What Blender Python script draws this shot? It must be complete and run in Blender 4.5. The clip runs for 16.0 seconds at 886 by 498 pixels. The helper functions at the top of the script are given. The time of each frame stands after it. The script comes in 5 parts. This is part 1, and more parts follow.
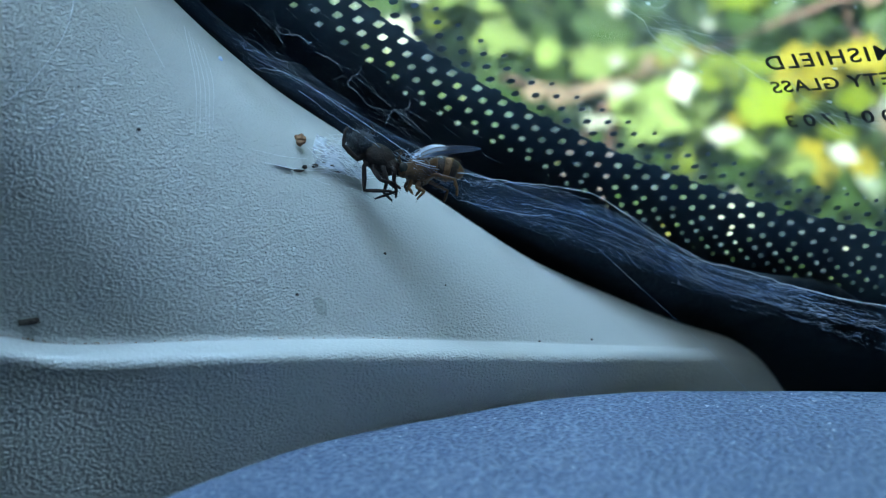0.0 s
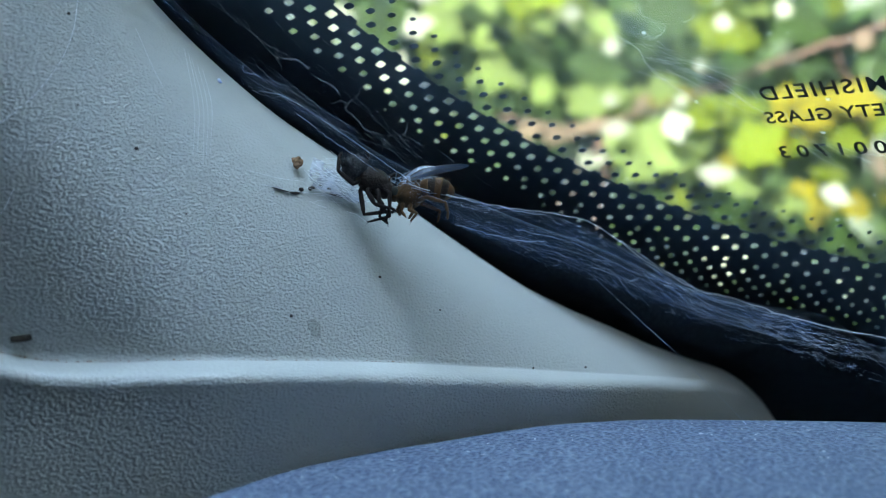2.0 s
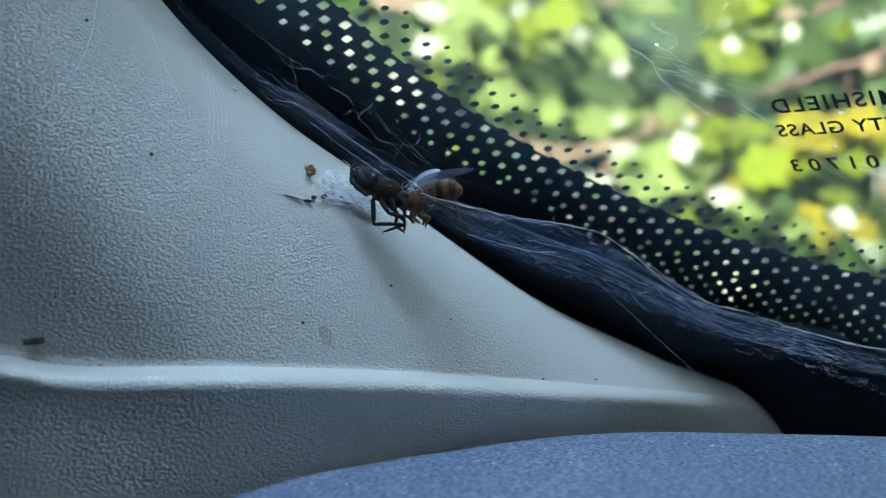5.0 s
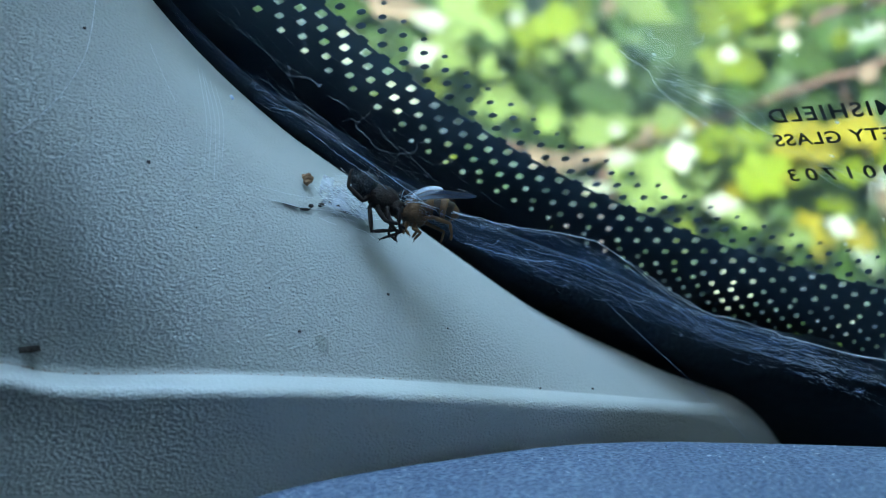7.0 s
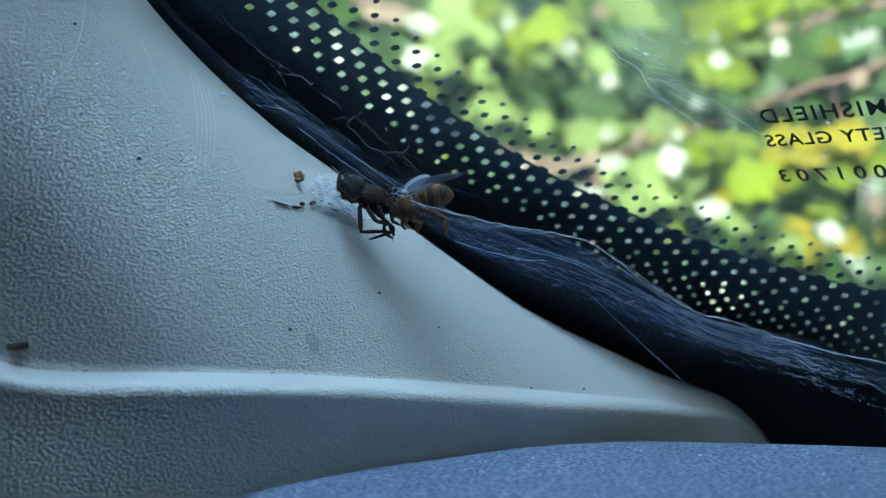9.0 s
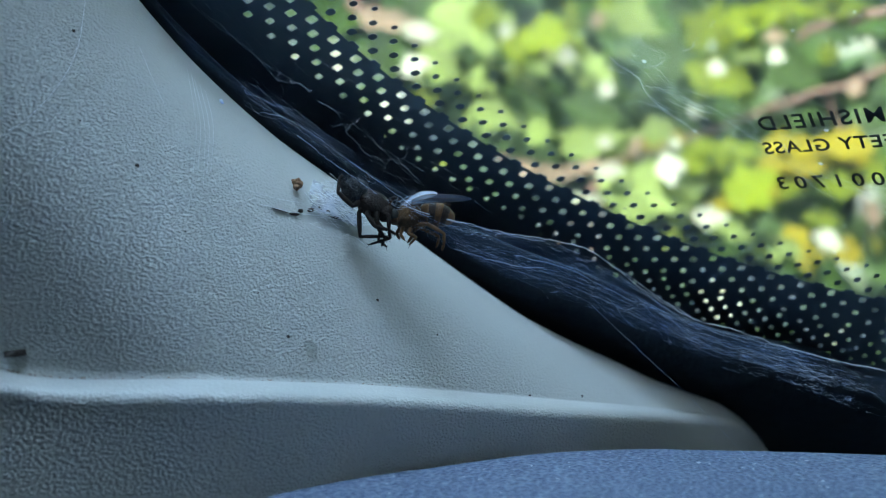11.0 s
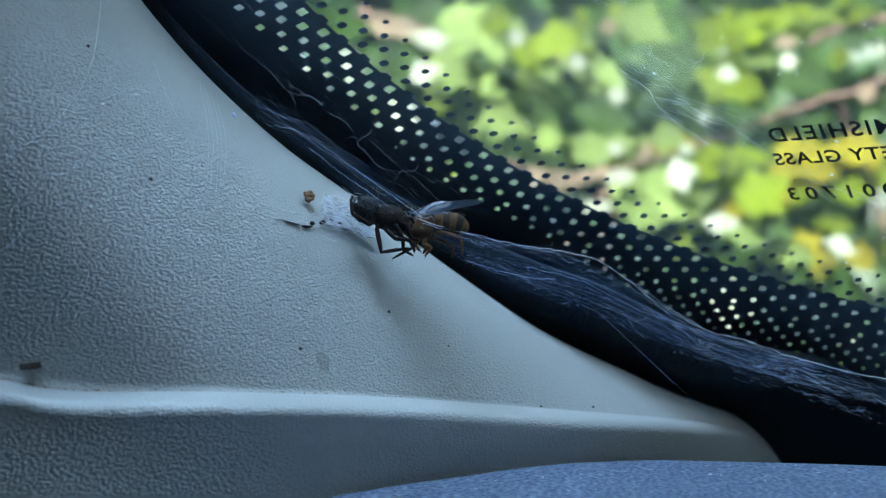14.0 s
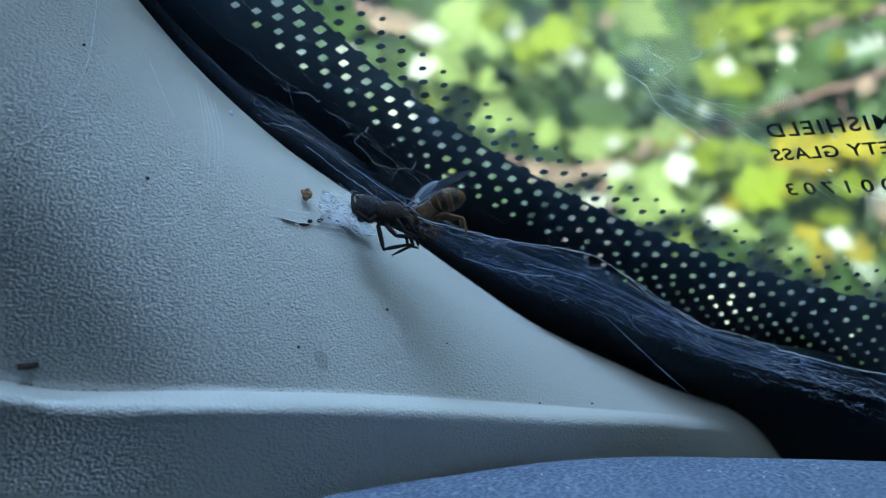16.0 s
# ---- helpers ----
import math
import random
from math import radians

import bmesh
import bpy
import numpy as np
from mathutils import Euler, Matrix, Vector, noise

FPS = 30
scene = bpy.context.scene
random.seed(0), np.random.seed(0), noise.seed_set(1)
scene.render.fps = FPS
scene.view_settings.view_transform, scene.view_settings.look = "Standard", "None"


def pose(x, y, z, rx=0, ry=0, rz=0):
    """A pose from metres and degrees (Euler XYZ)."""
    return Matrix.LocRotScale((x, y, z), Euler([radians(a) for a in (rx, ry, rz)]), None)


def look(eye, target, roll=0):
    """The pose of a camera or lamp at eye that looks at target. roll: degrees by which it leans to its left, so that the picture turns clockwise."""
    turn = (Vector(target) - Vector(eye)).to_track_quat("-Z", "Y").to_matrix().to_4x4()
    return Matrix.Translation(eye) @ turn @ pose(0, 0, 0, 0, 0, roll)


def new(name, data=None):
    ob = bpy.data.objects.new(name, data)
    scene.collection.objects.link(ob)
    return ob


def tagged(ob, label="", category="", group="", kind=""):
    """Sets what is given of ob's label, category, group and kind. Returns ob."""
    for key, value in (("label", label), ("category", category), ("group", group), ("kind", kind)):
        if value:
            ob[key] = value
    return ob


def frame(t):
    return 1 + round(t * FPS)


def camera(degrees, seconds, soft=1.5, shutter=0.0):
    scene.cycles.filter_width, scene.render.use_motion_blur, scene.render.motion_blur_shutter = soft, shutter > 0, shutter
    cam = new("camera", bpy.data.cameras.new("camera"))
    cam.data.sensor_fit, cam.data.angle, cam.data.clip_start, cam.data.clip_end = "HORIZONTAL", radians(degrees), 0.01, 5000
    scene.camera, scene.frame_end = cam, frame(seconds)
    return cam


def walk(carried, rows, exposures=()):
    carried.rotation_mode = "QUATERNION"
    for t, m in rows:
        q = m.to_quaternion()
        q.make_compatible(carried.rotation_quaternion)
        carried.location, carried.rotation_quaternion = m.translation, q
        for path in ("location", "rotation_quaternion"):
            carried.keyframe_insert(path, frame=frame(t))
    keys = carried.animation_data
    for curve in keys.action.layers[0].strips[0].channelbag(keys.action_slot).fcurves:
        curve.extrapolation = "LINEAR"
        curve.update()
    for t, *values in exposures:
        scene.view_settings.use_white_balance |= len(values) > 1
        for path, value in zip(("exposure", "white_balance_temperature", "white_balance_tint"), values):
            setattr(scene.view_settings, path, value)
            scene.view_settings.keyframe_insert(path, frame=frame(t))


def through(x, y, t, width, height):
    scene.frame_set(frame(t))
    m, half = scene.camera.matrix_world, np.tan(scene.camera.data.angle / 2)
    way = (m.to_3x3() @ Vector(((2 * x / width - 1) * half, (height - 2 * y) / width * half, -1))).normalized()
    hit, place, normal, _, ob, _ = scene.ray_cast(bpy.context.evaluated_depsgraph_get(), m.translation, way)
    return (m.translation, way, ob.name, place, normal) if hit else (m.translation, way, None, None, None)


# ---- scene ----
cam = camera(50, 16.0, soft=1.2, shutter=0.5)
cam.data.dof.use_dof = True
cam.data.dof.focus_distance = 0.088
cam.data.dof.aperture_fstop = 30.0

PATH = [
    (0, (0.00062, 0.00026, 0.02007), (-0.00301, 0.99795, -0.04790), -1.48),
    (0.5, (0.00060, 0.00034, 0.01938), (-0.00149, 0.99839, -0.04307), -1.09),
    (1, (0.00050, 0.00028, 0.01888), (0.00246, 0.99877, -0.03608), -0.85),
    (1.5, (0.00056, 0.00020, 0.01910), (0.00574, 0.99943, -0.01996), -0.80),
    (2, (0.00043, 0.00009, 0.01892), (0.00459, 0.99965, -0.01054), -0.71),
    (2.5, (0.00029, 0.00007, 0.01856), (0.00221, 0.99972, -0.00802), -0.50),
    (3, (0.00018, 0.00010, 0.01853), (0.00232, 0.99973, -0.00840), -0.46),
    (3.5, (0.00008, 0.00003, 0.01840), (0.00140, 0.99977, -0.00420), -0.40),
    (4, (0.00002, -0.00003, 0.01816), (-0.00235, 0.99985, 0.00253), -0.28),
    (6.5, (-0.00005, -0.00008, 0.01784), (-0.00076, 0.99992, 0.01456), -0.01),
    (7, (0.00000, 0.00000, 0.01800), (0.00000, 1.00000, 0.01800), 0.00),
    (7.5, (0.00003, -0.00000, 0.01798), (0.00153, 0.99999, 0.01996), 0.06),
    (8, (0.00001, 0.00006, 0.01775), (0.00455, 1.00005, 0.01857), 0.11),
    (10.5, (-0.00008, 0.00023, 0.01742), (0.01204, 1.00008, 0.02937), 0.26),
    (11, (-0.00011, 0.00024, 0.01742), (0.01180, 1.00008, 0.03018), 0.22),
    (11.5, (-0.00014, 0.00007, 0.01750), (0.00926, 0.99990, 0.03338), 0.25),
    (12, (-0.00009, 0.00005, 0.01775), (0.00657, 0.99988, 0.03491), 0.14),
    (12.5, (-0.00006, 0.00004, 0.01786), (0.00546, 0.99988, 0.03457), 0.12),
    (13, (-0.00008, 0.00009, 0.01790), (0.00445, 0.99995, 0.03378), 0.06),
    (13.5, (-0.00012, -0.00001, 0.01780), (0.00165, 0.99985, 0.03466), 0.02),
    (14, (-0.00014, -0.00015, 0.01795), (0.00040, 0.99967, 0.03701), 0.13),
    (14.5, (-0.00020, -0.00011, 0.01774), (-0.00072, 0.99968, 0.03795), 0.14),
    (15, (-0.00018, -0.00013, 0.01781), (-0.00178, 0.99969, 0.03677), 0.10),
    (15.5, (-0.00009, -0.00007, 0.01815), (-0.00008, 0.99979, 0.03488), -0.02),
    (16, (-0.00002, -0.00004, 0.01821), (0.00132, 0.99987, 0.03165), -0.14),
]
EXPOSURES = [(0.0, 3.94, 5550, 0), (1.0, 3.92, 5700, 3), (2.0, 3.9, 6050, 6), (4.0, 3.89, 6150, 7), (6.4, 3.86, 5900, 4), (7.0, 3.85, 5550, -1), (8.0, 3.85, 5500, -1), (10.5, 3.76, 5880, 4), (13.5, 3.73, 5680, 5), (16.0, 3.71, 5540, 5)]
walk(cam, [(t, look(eye, target, roll)) for t, eye, target, roll in PATH], EXPOSURES)

# ---- light ----
SUN_EL = radians(29)
FORWARD, LATERAL = Vector((0.6071, 0.7946, 0)), Vector((0.7946, -0.6071, 0))
to_sun = (-FORWARD * math.cos(radians(14)) + LATERAL * math.sin(radians(14))) * math.cos(SUN_EL) + Vector((0, 0, math.sin(SUN_EL)))
world = bpy.data.worlds.new("sky")
scene.world = world
world.use_nodes = True
wn = world.node_tree.nodes
sky = wn.new("ShaderNodeTexSky")
sky.sky_type, sky.sun_disc = "NISHITA", False
sky.sun_elevation = SUN_EL
sky.dust_density = 1.0
sky.sun_rotation = math.atan2(to_sun.x, to_sun.y)
world.node_tree.links.new(sky.outputs[0], wn["Background"].inputs[0])
wn["Background"].inputs[1].default_value = 0.05
sun_data = bpy.data.lights.new("sun", "SUN")
sun_data.energy, sun_data.angle, sun_data.color = 1.4, radians(0.5), (1.0, 0.94, 0.84)
sun = new("sun", sun_data)
sun.matrix_world = look(to_sun * 5, (0, 0, 0))

# small area lamp added in place of the sky over the windscreen opening
over = bpy.data.lights.new("sky_lamp", "AREA")
over.shape, over.size, over.size_y = "RECTANGLE", 0.052, 0.068
over.energy, over.color = 0.0190, (0.575, 0.76, 1.0)
sky_lamp = new("sky_lamp", over)
sky_lamp.matrix_world = look((-0.026, 0.080, 0.24), (-0.0045, 0.0885, 0.0215))

# ---- places ----
MM = 0.001
# windscreen plane: u runs across to the right, v uphill; off is towards the cabin
G_O, G_U, G_V = Vector((0.01813, 0.02373, 0.06677)), Vector((0.79460, -0.60713, 0)), Vector((-0.51777, -0.67765, 0.52222))
G_N = Vector((0.31705, 0.41495, 0.85281))
# pillar trim plane: a runs forward, b up; off is towards the cabin
P_O, P_A, P_B = Vector((-0.04019, 0.05957, -0.00406)), Vector((0.82896, 0.55931, 0)), Vector((-0.16411, 0.24324, 0.95598))
P_N = Vector((0.53469, -0.79247, 0.29342))


def on_glass(u, v, off=0.0):
    return G_O + (G_U * u + G_V * v - G_N * off) * MM


# the camera's place, towards which the trim is swelled to fit its view
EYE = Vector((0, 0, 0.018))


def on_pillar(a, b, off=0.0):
    """A place on the trim, swelled away from its free edge for its shading, along lines to the camera so its view
    holds.
    """
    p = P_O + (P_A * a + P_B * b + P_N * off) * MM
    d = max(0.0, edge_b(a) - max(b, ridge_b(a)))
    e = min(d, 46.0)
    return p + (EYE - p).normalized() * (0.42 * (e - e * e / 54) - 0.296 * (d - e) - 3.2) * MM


def spline(points, n):
    """A smooth line through a few places."""
    pts = [Vector(p) for p in points]
    pts = [pts[0] * 2 - pts[1], *pts, pts[-1] * 2 - pts[-2]]
    out = []
    for i in range(n):
        x = i / (n - 1) * (len(pts) - 3)
        k = min(int(x), len(pts) - 4)
        f = x - k
        p0, p1, p2, p3 = pts[k:k + 4]
        out.append(0.5 * (2 * p1 + (p2 - p0) * f + (2 * p0 - 5 * p1 + 4 * p2 - p3) * f * f + (3 * p1 - p0 - 3 * p2 + p3) * f ** 3))
    return out


def table(pairs):
    """A smooth height over x from a few (x, y)."""
    line = spline([(x, y, 0) for x, y in pairs], 160)
    xs, ys = [p.x for p in line], [p.y for p in line]

    def value(x):
        if x <= xs[0]:
            return ys[0] + (x - xs[0]) * (ys[4] - ys[0]) / (xs[4] - xs[0])
        if x >= xs[-1]:
            return ys[-1] + (x - xs[-1]) * (ys[-1] - ys[-5]) / (xs[-1] - xs[-5])
        return float(np.interp(x, xs, ys))
    return value


def part(name, bm, material, parent=None, label="", smooth=True):
    """Links a bmesh as one mesh object, under a thing if one is given."""
    me = bpy.data.meshes.new(name)
    bm.to_mesh(me)
    bm.free()
    return part_of(name, me, material, parent, label, smooth)


def part_of(name, me, material, parent=None, label="", smooth=True):
    if material and not me.materials:
        me.materials.append(material)
    if smooth:
        me.shade_smooth()
    ob = new(name, me)
    if parent:
        ob.parent = parent
    if label:
        ob["label"] = label
    return ob


def empty(name, m=None):
    ob = new(name)
    ob.empty_display_size = 0.005
    if m is not None:
        ob.matrix_world = m
    return ob


def sheet(rows, closed=False):
    """A bmesh skin over rows of places."""
    bm = bmesh.new()
    vs = [[bm.verts.new(p) for p in row] for row in rows]
    for r0, r1 in zip(vs, vs[1:]):
        n = len(r0)
        for i in range(n if closed else n - 1):
            bm.faces.new((r0[i], r0[(i + 1) % n], r1[(i + 1) % n], r1[i]))
    bmesh.ops.recalc_face_normals(bm, faces=bm.faces)
    return bm


def tube(bm, line, radii, sides=6, cap=True):
    """A tapered tube along a line of places."""
    if not isinstance(radii, (list, tuple)):
        radii = [radii] * len(line)
    rings, side = [], None
    for i, p in enumerate(line):
        d = (line[min(i + 1, len(line) - 1)] - line[max(i - 1, 0)])
        d = d.normalized() if d.length > 1e-9 else Vector((1, 0, 0))
        if side is None:
            side = d.cross(Vector((0.3, -0.5, 0.8)))
        side = (side - d * side.dot(d)).normalized()
        up = d.cross(side)
        rings.append([bm.verts.new(p + (side * math.cos(a) + up * math.sin(a)) * radii[i]) for a in [2 * math.pi * k / sides for k in range(sides)]])
    for r0, r1 in zip(rings, rings[1:]):
        for k in range(sides):
            bm.faces.new((r0[k], r0[(k + 1) % sides], r1[(k + 1) % sides], r1[k]))
    if cap and sides > 2:
        bm.faces.new(rings[0][::-1])
        bm.faces.new(rings[-1])


def blob(bm, centre, size, turn=None, rough=0.0, seed=0, rings=14, sides=18):
    """A lumpy ellipsoid added to bm."""
    m = Matrix.Translation(centre) @ (turn or Matrix()) @ Matrix.Diagonal((*size, 1))
    made = bmesh.ops.create_uvsphere(bm, u_segments=sides, v_segments=rings, radius=1.0, matrix=Matrix())["verts"]
    for v in made:
        k = 1 + rough * noise.noise(v.co * 2.2 + Vector((seed, 0, 0)))
        v.co = m @ (v.co * k)
    return made


def box(bm, lo, hi, m=None):
    vs = bmesh.ops.create_cube(bm, size=1.0)["verts"]
    for v in vs:
        p = Vector([lo[i] + (v.co[i] + 0.5) * (hi[i] - lo[i]) for i in range(3)])
        v.co = m @ p if m else p
    return vs


# ---- materials ----
def material(name, colour, rough=0.5, metal=0.0, second=None, mix_scale=40.0, mix_hard=0.5, bump=(), spec=0.5, coords="Object"):
    """A principled surface. second: a colour mixed in by noise; bump: layers of (kind, scale, height in metres, stretch)."""
    m = bpy.data.materials.new(name)
    m.use_nodes = True
    nt, nodes = m.node_tree, m.node_tree.nodes
    p = nodes["Principled BSDF"]
    p.inputs["Roughness"].default_value, p.inputs["Metallic"].default_value = rough, metal
    p.inputs["Specular IOR Level"].default_value = spec
    p.inputs["Base Color"].default_value = (*colour, 1)
    co = nodes.new("ShaderNodeTexCoord").outputs[coords]
    if second:
        n = nodes.new("ShaderNodeTexNoise")
        n.inputs["Scale"].default_value, n.inputs["Detail"].default_value = mix_scale, 6
        nt.links.new(co, n.inputs["Vector"])
        ramp = nodes.new("ShaderNodeValToRGB")
        ramp.color_ramp.elements[0].position, ramp.color_ramp.elements[1].position = 0.5 - mix_hard / 2, 0.5 + mix_hard / 2
        ramp.color_ramp.elements[0].color, ramp.color_ramp.elements[1].color = (*colour, 1), (*second, 1)
        nt.links.new(n.outputs["Fac"], ramp.inputs[0])
        nt.links.new(ramp.outputs[0], p.inputs["Base Color"])
    last = None
    for kind, scale, height, stretch in bump:
        mp = nodes.new("ShaderNodeMapping")
        mp.inputs["Scale"].default_value = stretch
        nt.links.new(co, mp.inputs["Vector"])
        if kind == "cells":
            tx = nodes.new("ShaderNodeTexVoronoi")
            tx.feature = "SMOOTH_F1"
            tx.inputs["Smoothness"].default_value = 0.6
            out = tx.outputs["Distance"]
        else:
            tx = nodes.new("ShaderNodeTexNoise")
            tx.inputs["Detail"].default_value = 2
            out = tx.outputs["Fac"]
        tx.inputs["Scale"].default_value = scale
        nt.links.new(mp.outputs[0], tx.inputs["Vector"])
        bp = nodes.new("ShaderNodeBump")
        bp.inputs["Strength"].default_value, bp.inputs["Distance"].default_value = 1.0, height
        nt.links.new(out, bp.inputs["Height"])
        if last:
            nt.links.new(last, bp.inputs["Normal"])
        last = bp.outputs["Normal"]
    if last:
        nt.links.new(last, p.inputs["Normal"])
    return m


def leaf_material(name, colour, second, through=0.35, rough=0.35):
    """Sunlit leaf: glossy face, light coming through, each leaf a little different."""
    m = material(name, colour, rough, second=second, mix_scale=45, mix_hard=0.6, bump=(("noise", 120, 0.0012, (1, 1, 1)),))
    nt, nodes = m.node_tree, m.node_tree.nodes
    p, out = nodes["Principled BSDF"], nodes["Material Output"]
    base = p.inputs["Base Color"].links[0].from_socket
    info = nodes.new("ShaderNodeObjectInfo")
    hue = nodes.new("ShaderNodeHueSaturation")
    ramp = nodes.new("ShaderNodeMapRange")
    ramp.inputs["To Min"].default_value, ramp.inputs["To Max"].default_value = 0.75, 1.25
    nt.links.new(info.outputs["Random"], ramp.inputs["Value"])
    nt.links.new(ramp.outputs[0], hue.inputs["Value"])
    nt.links.new(base, hue.inputs["Color"])
    nt.links.new(hue.outputs[0], p.inputs["Base Color"])
    tr = nodes.new("ShaderNodeBsdfTranslucent")
    nt.links.new(hue.outputs[0], tr.inputs["Color"])
    mix = nodes.new("ShaderNodeMixShader")
    mix.inputs[0].default_value = through
    nt.links.new(p.outputs[0], mix.inputs[1])
    nt.links.new(tr.outputs[0], mix.inputs[2])
    nt.links.new(mix.outputs[0], out.inputs["Surface"])
    return m


def clear(m, amount):
    """Lets part of the light straight through a thin film."""
    nt, nodes = m.node_tree, m.node_tree.nodes
    tr, mix = nodes.new("ShaderNodeBsdfTransparent"), nodes.new("ShaderNodeMixShader")
    mix.inputs[0].default_value = amount
    nt.links.new(nodes["Principled BSDF"].outputs[0], mix.inputs[1])
    nt.links.new(tr.outputs[0], mix.inputs[2])
    nt.links.new(mix.outputs[0], nodes["Material Output"].inputs["Surface"])
    return m


M_TRIM = material("trim_plastic", (0.53, 0.55, 0.53), 0.36, second=(0.59, 0.605, 0.58), mix_scale=60,
                  bump=(("noise", 3400, 0.00037, (1, 1, 1.5)), ("noise", 9000, 0.00005, (1, 1, 1.2))), spec=0.6)


def worn_and_lit(m):
    """Grain rubbed smooth where the mould is polished, and the base colour lightened there for stronger light."""
    nt, nodes = m.node_tree, m.node_tree.nodes
    at = nodes.new("ShaderNodeAttribute")
    at.attribute_name = "grain"
    for n in nodes:
        if n.type == "BUMP":
            nt.links.new(at.outputs["Fac"], n.inputs["Strength"])
    rg = nodes.new("ShaderNodeMapRange")
    p = nodes["Principled BSDF"]
    rg.inputs["To Min"].default_value, rg.inputs["To Max"].default_value = 0.38, 0.42
    nt.links.new(at.outputs["Fac"], rg.inputs["Value"])
    nt.links.new(rg.outputs[0], p.inputs["Roughness"])
    # brighter light on the smooth parts is put into the base colour
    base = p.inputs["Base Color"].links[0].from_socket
    hue, lighten = nodes.new("ShaderNodeHueSaturation"), nodes.new("ShaderNodeMapRange")
    lighten.inputs["From Max"].default_value, lighten.inputs["To Min"].default_value, lighten.inputs["To Max"].default_value = 0.14, 1.25, 0.9
    nt.links.new(at.outputs["Fac"], lighten.inputs["Value"])
    nt.links.new(lighten.outputs[0], hue.inputs["Value"])
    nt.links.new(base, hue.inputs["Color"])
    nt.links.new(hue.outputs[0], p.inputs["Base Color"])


worn_and_lit(M_TRIM)
# the reflected sky's blue and the grain's glints are put into these colours
M_DASH = material("dash_plastic", (0.060, 0.095, 0.185), 0.45, second=(0.255, 0.32, 0.435), mix_scale=2600, mix_hard=0.2,
                  bump=(("cells", 2000, 0.00045, (1, 1, 1)), ("noise", 3600, 0.00015, (1, 1, 1))))


def veined(m, scale):
    """Pale veins between the cells of a leather grain, painted in place of its glints."""
    nt, nodes = m.node_tree, m.node_tree.nodes
    ramp = [n for n in nodes if n.type == "VALTORGB"][0]
    old = ramp.inputs[0].links[0].from_socket
    vo, mul = nodes.new("ShaderNodeTexVoronoi"), nodes.new("ShaderNodeMath")
    vo.inputs["Scale"].default_value = scale
    mul.operation = "MULTIPLY"
    nt.links.new(nodes.new("ShaderNodeTexCoord").outputs["Object"], vo.inputs["Vector"])
    nt.links.new(vo.outputs["Distance"], mul.inputs[0])
    nt.links.new(old, mul.inputs[1])
    nt.links.new(mul.outputs[0], ramp.inputs[0])
    ramp.color_ramp.elements[0].position, ramp.color_ramp.elements[1].position = 0.10, 0.50


veined(M_DASH, 2000)
M_FLAKE = material("pale_flake", (0.62, 0.66, 0.72), 0.6, second=(0.40, 0.45, 0.54), mix_scale=3000)
# black print lifted to blue-grey, veiling glare put into its colour
M_FRIT = material("hazed_ceramic_print", (0.13, 0.18, 0.235), 0.5, second=(0.16, 0.22, 0.28), mix_scale=300)
M_SEAL = material("seal_rubber", (0.026, 0.037, 0.051), 0.9, second=(0.037, 0.051, 0.068), mix_scale=600, bump=(("noise", 1800, 0.0001, (1, 1, 1)),), spec=0.2)
# black paint lifted to grey, haze over the dark put into its colour
M_BODY = material("hazed_black_paint", (0.085, 0.105, 0.13), 0.7, second=(0.11, 0.135, 0.16), mix_scale=80, bump=(("noise", 900, 0.0001, (1, 1, 1)),))
M_LINER = material("cabin_lining", (0.26, 0.27, 0.29), 0.85, second=(0.21, 0.22, 0.24), mix_scale=30, bump=(("noise", 700, 0.0003, (1, 1, 1)),))
M_GROUND = material("dry_soil", (0.13, 0.12, 0.07), 0.9, second=(0.07, 0.10, 0.035), mix_scale=3, bump=(("noise", 20, 0.02, (1, 1, 1)),))
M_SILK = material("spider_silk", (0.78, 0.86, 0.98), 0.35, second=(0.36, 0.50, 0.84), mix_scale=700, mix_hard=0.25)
# a whiter and a dimmer copy of the silk
M_WHITE_SILK = material("white_silk", (0.92, 0.94, 0.96), 0.4, second=(0.80, 0.83, 0.88), mix_scale=700)
M_DIM_SILK = material("dim_silk", (0.32, 0.40, 0.52), 0.6, second=(0.50, 0.58, 0.70), mix_scale=500)
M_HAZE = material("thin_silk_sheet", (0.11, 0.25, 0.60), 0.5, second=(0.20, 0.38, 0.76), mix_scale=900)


def lit_through(name, colour, low, high, scale):
    """A dusty film that scatters the daylight behind it."""
    m = bpy.data.materials.new(name)
    m.use_nodes = True
    nt, nodes = m.node_tree, m.node_tree.nodes
    nodes.remove(nodes["Principled BSDF"])
    tl, tr, mix = nodes.new("ShaderNodeBsdfTranslucent"), nodes.new("ShaderNodeBsdfTransparent"), nodes.new("ShaderNodeMixShader")
    tl.inputs["Color"].default_value = (*colour, 1)
    tx, rg = nodes.new("ShaderNodeTexNoise"), nodes.new("ShaderNodeMapRange")
    tx.inputs["Scale"].default_value, tx.inputs["Detail"].default_value = scale, 6
    rg.inputs["To Min"].default_value, rg.inputs["To Max"].default_value = low, high
    nt.links.new(nodes.new("ShaderNodeTexCoord").outputs["Object"], tx.inputs["Vector"])
    nt.links.new(tx.outputs["Fac"], rg.inputs["Value"])
    nt.links.new(rg.outputs[0], mix.inputs[0])
    nt.links.new(tr.outputs[0], mix.inputs[1])
    nt.links.new(tl.outputs[0], mix.inputs[2])
    nt.links.new(mix.outputs[0], nodes["Material Output"].inputs["Surface"])
    return m


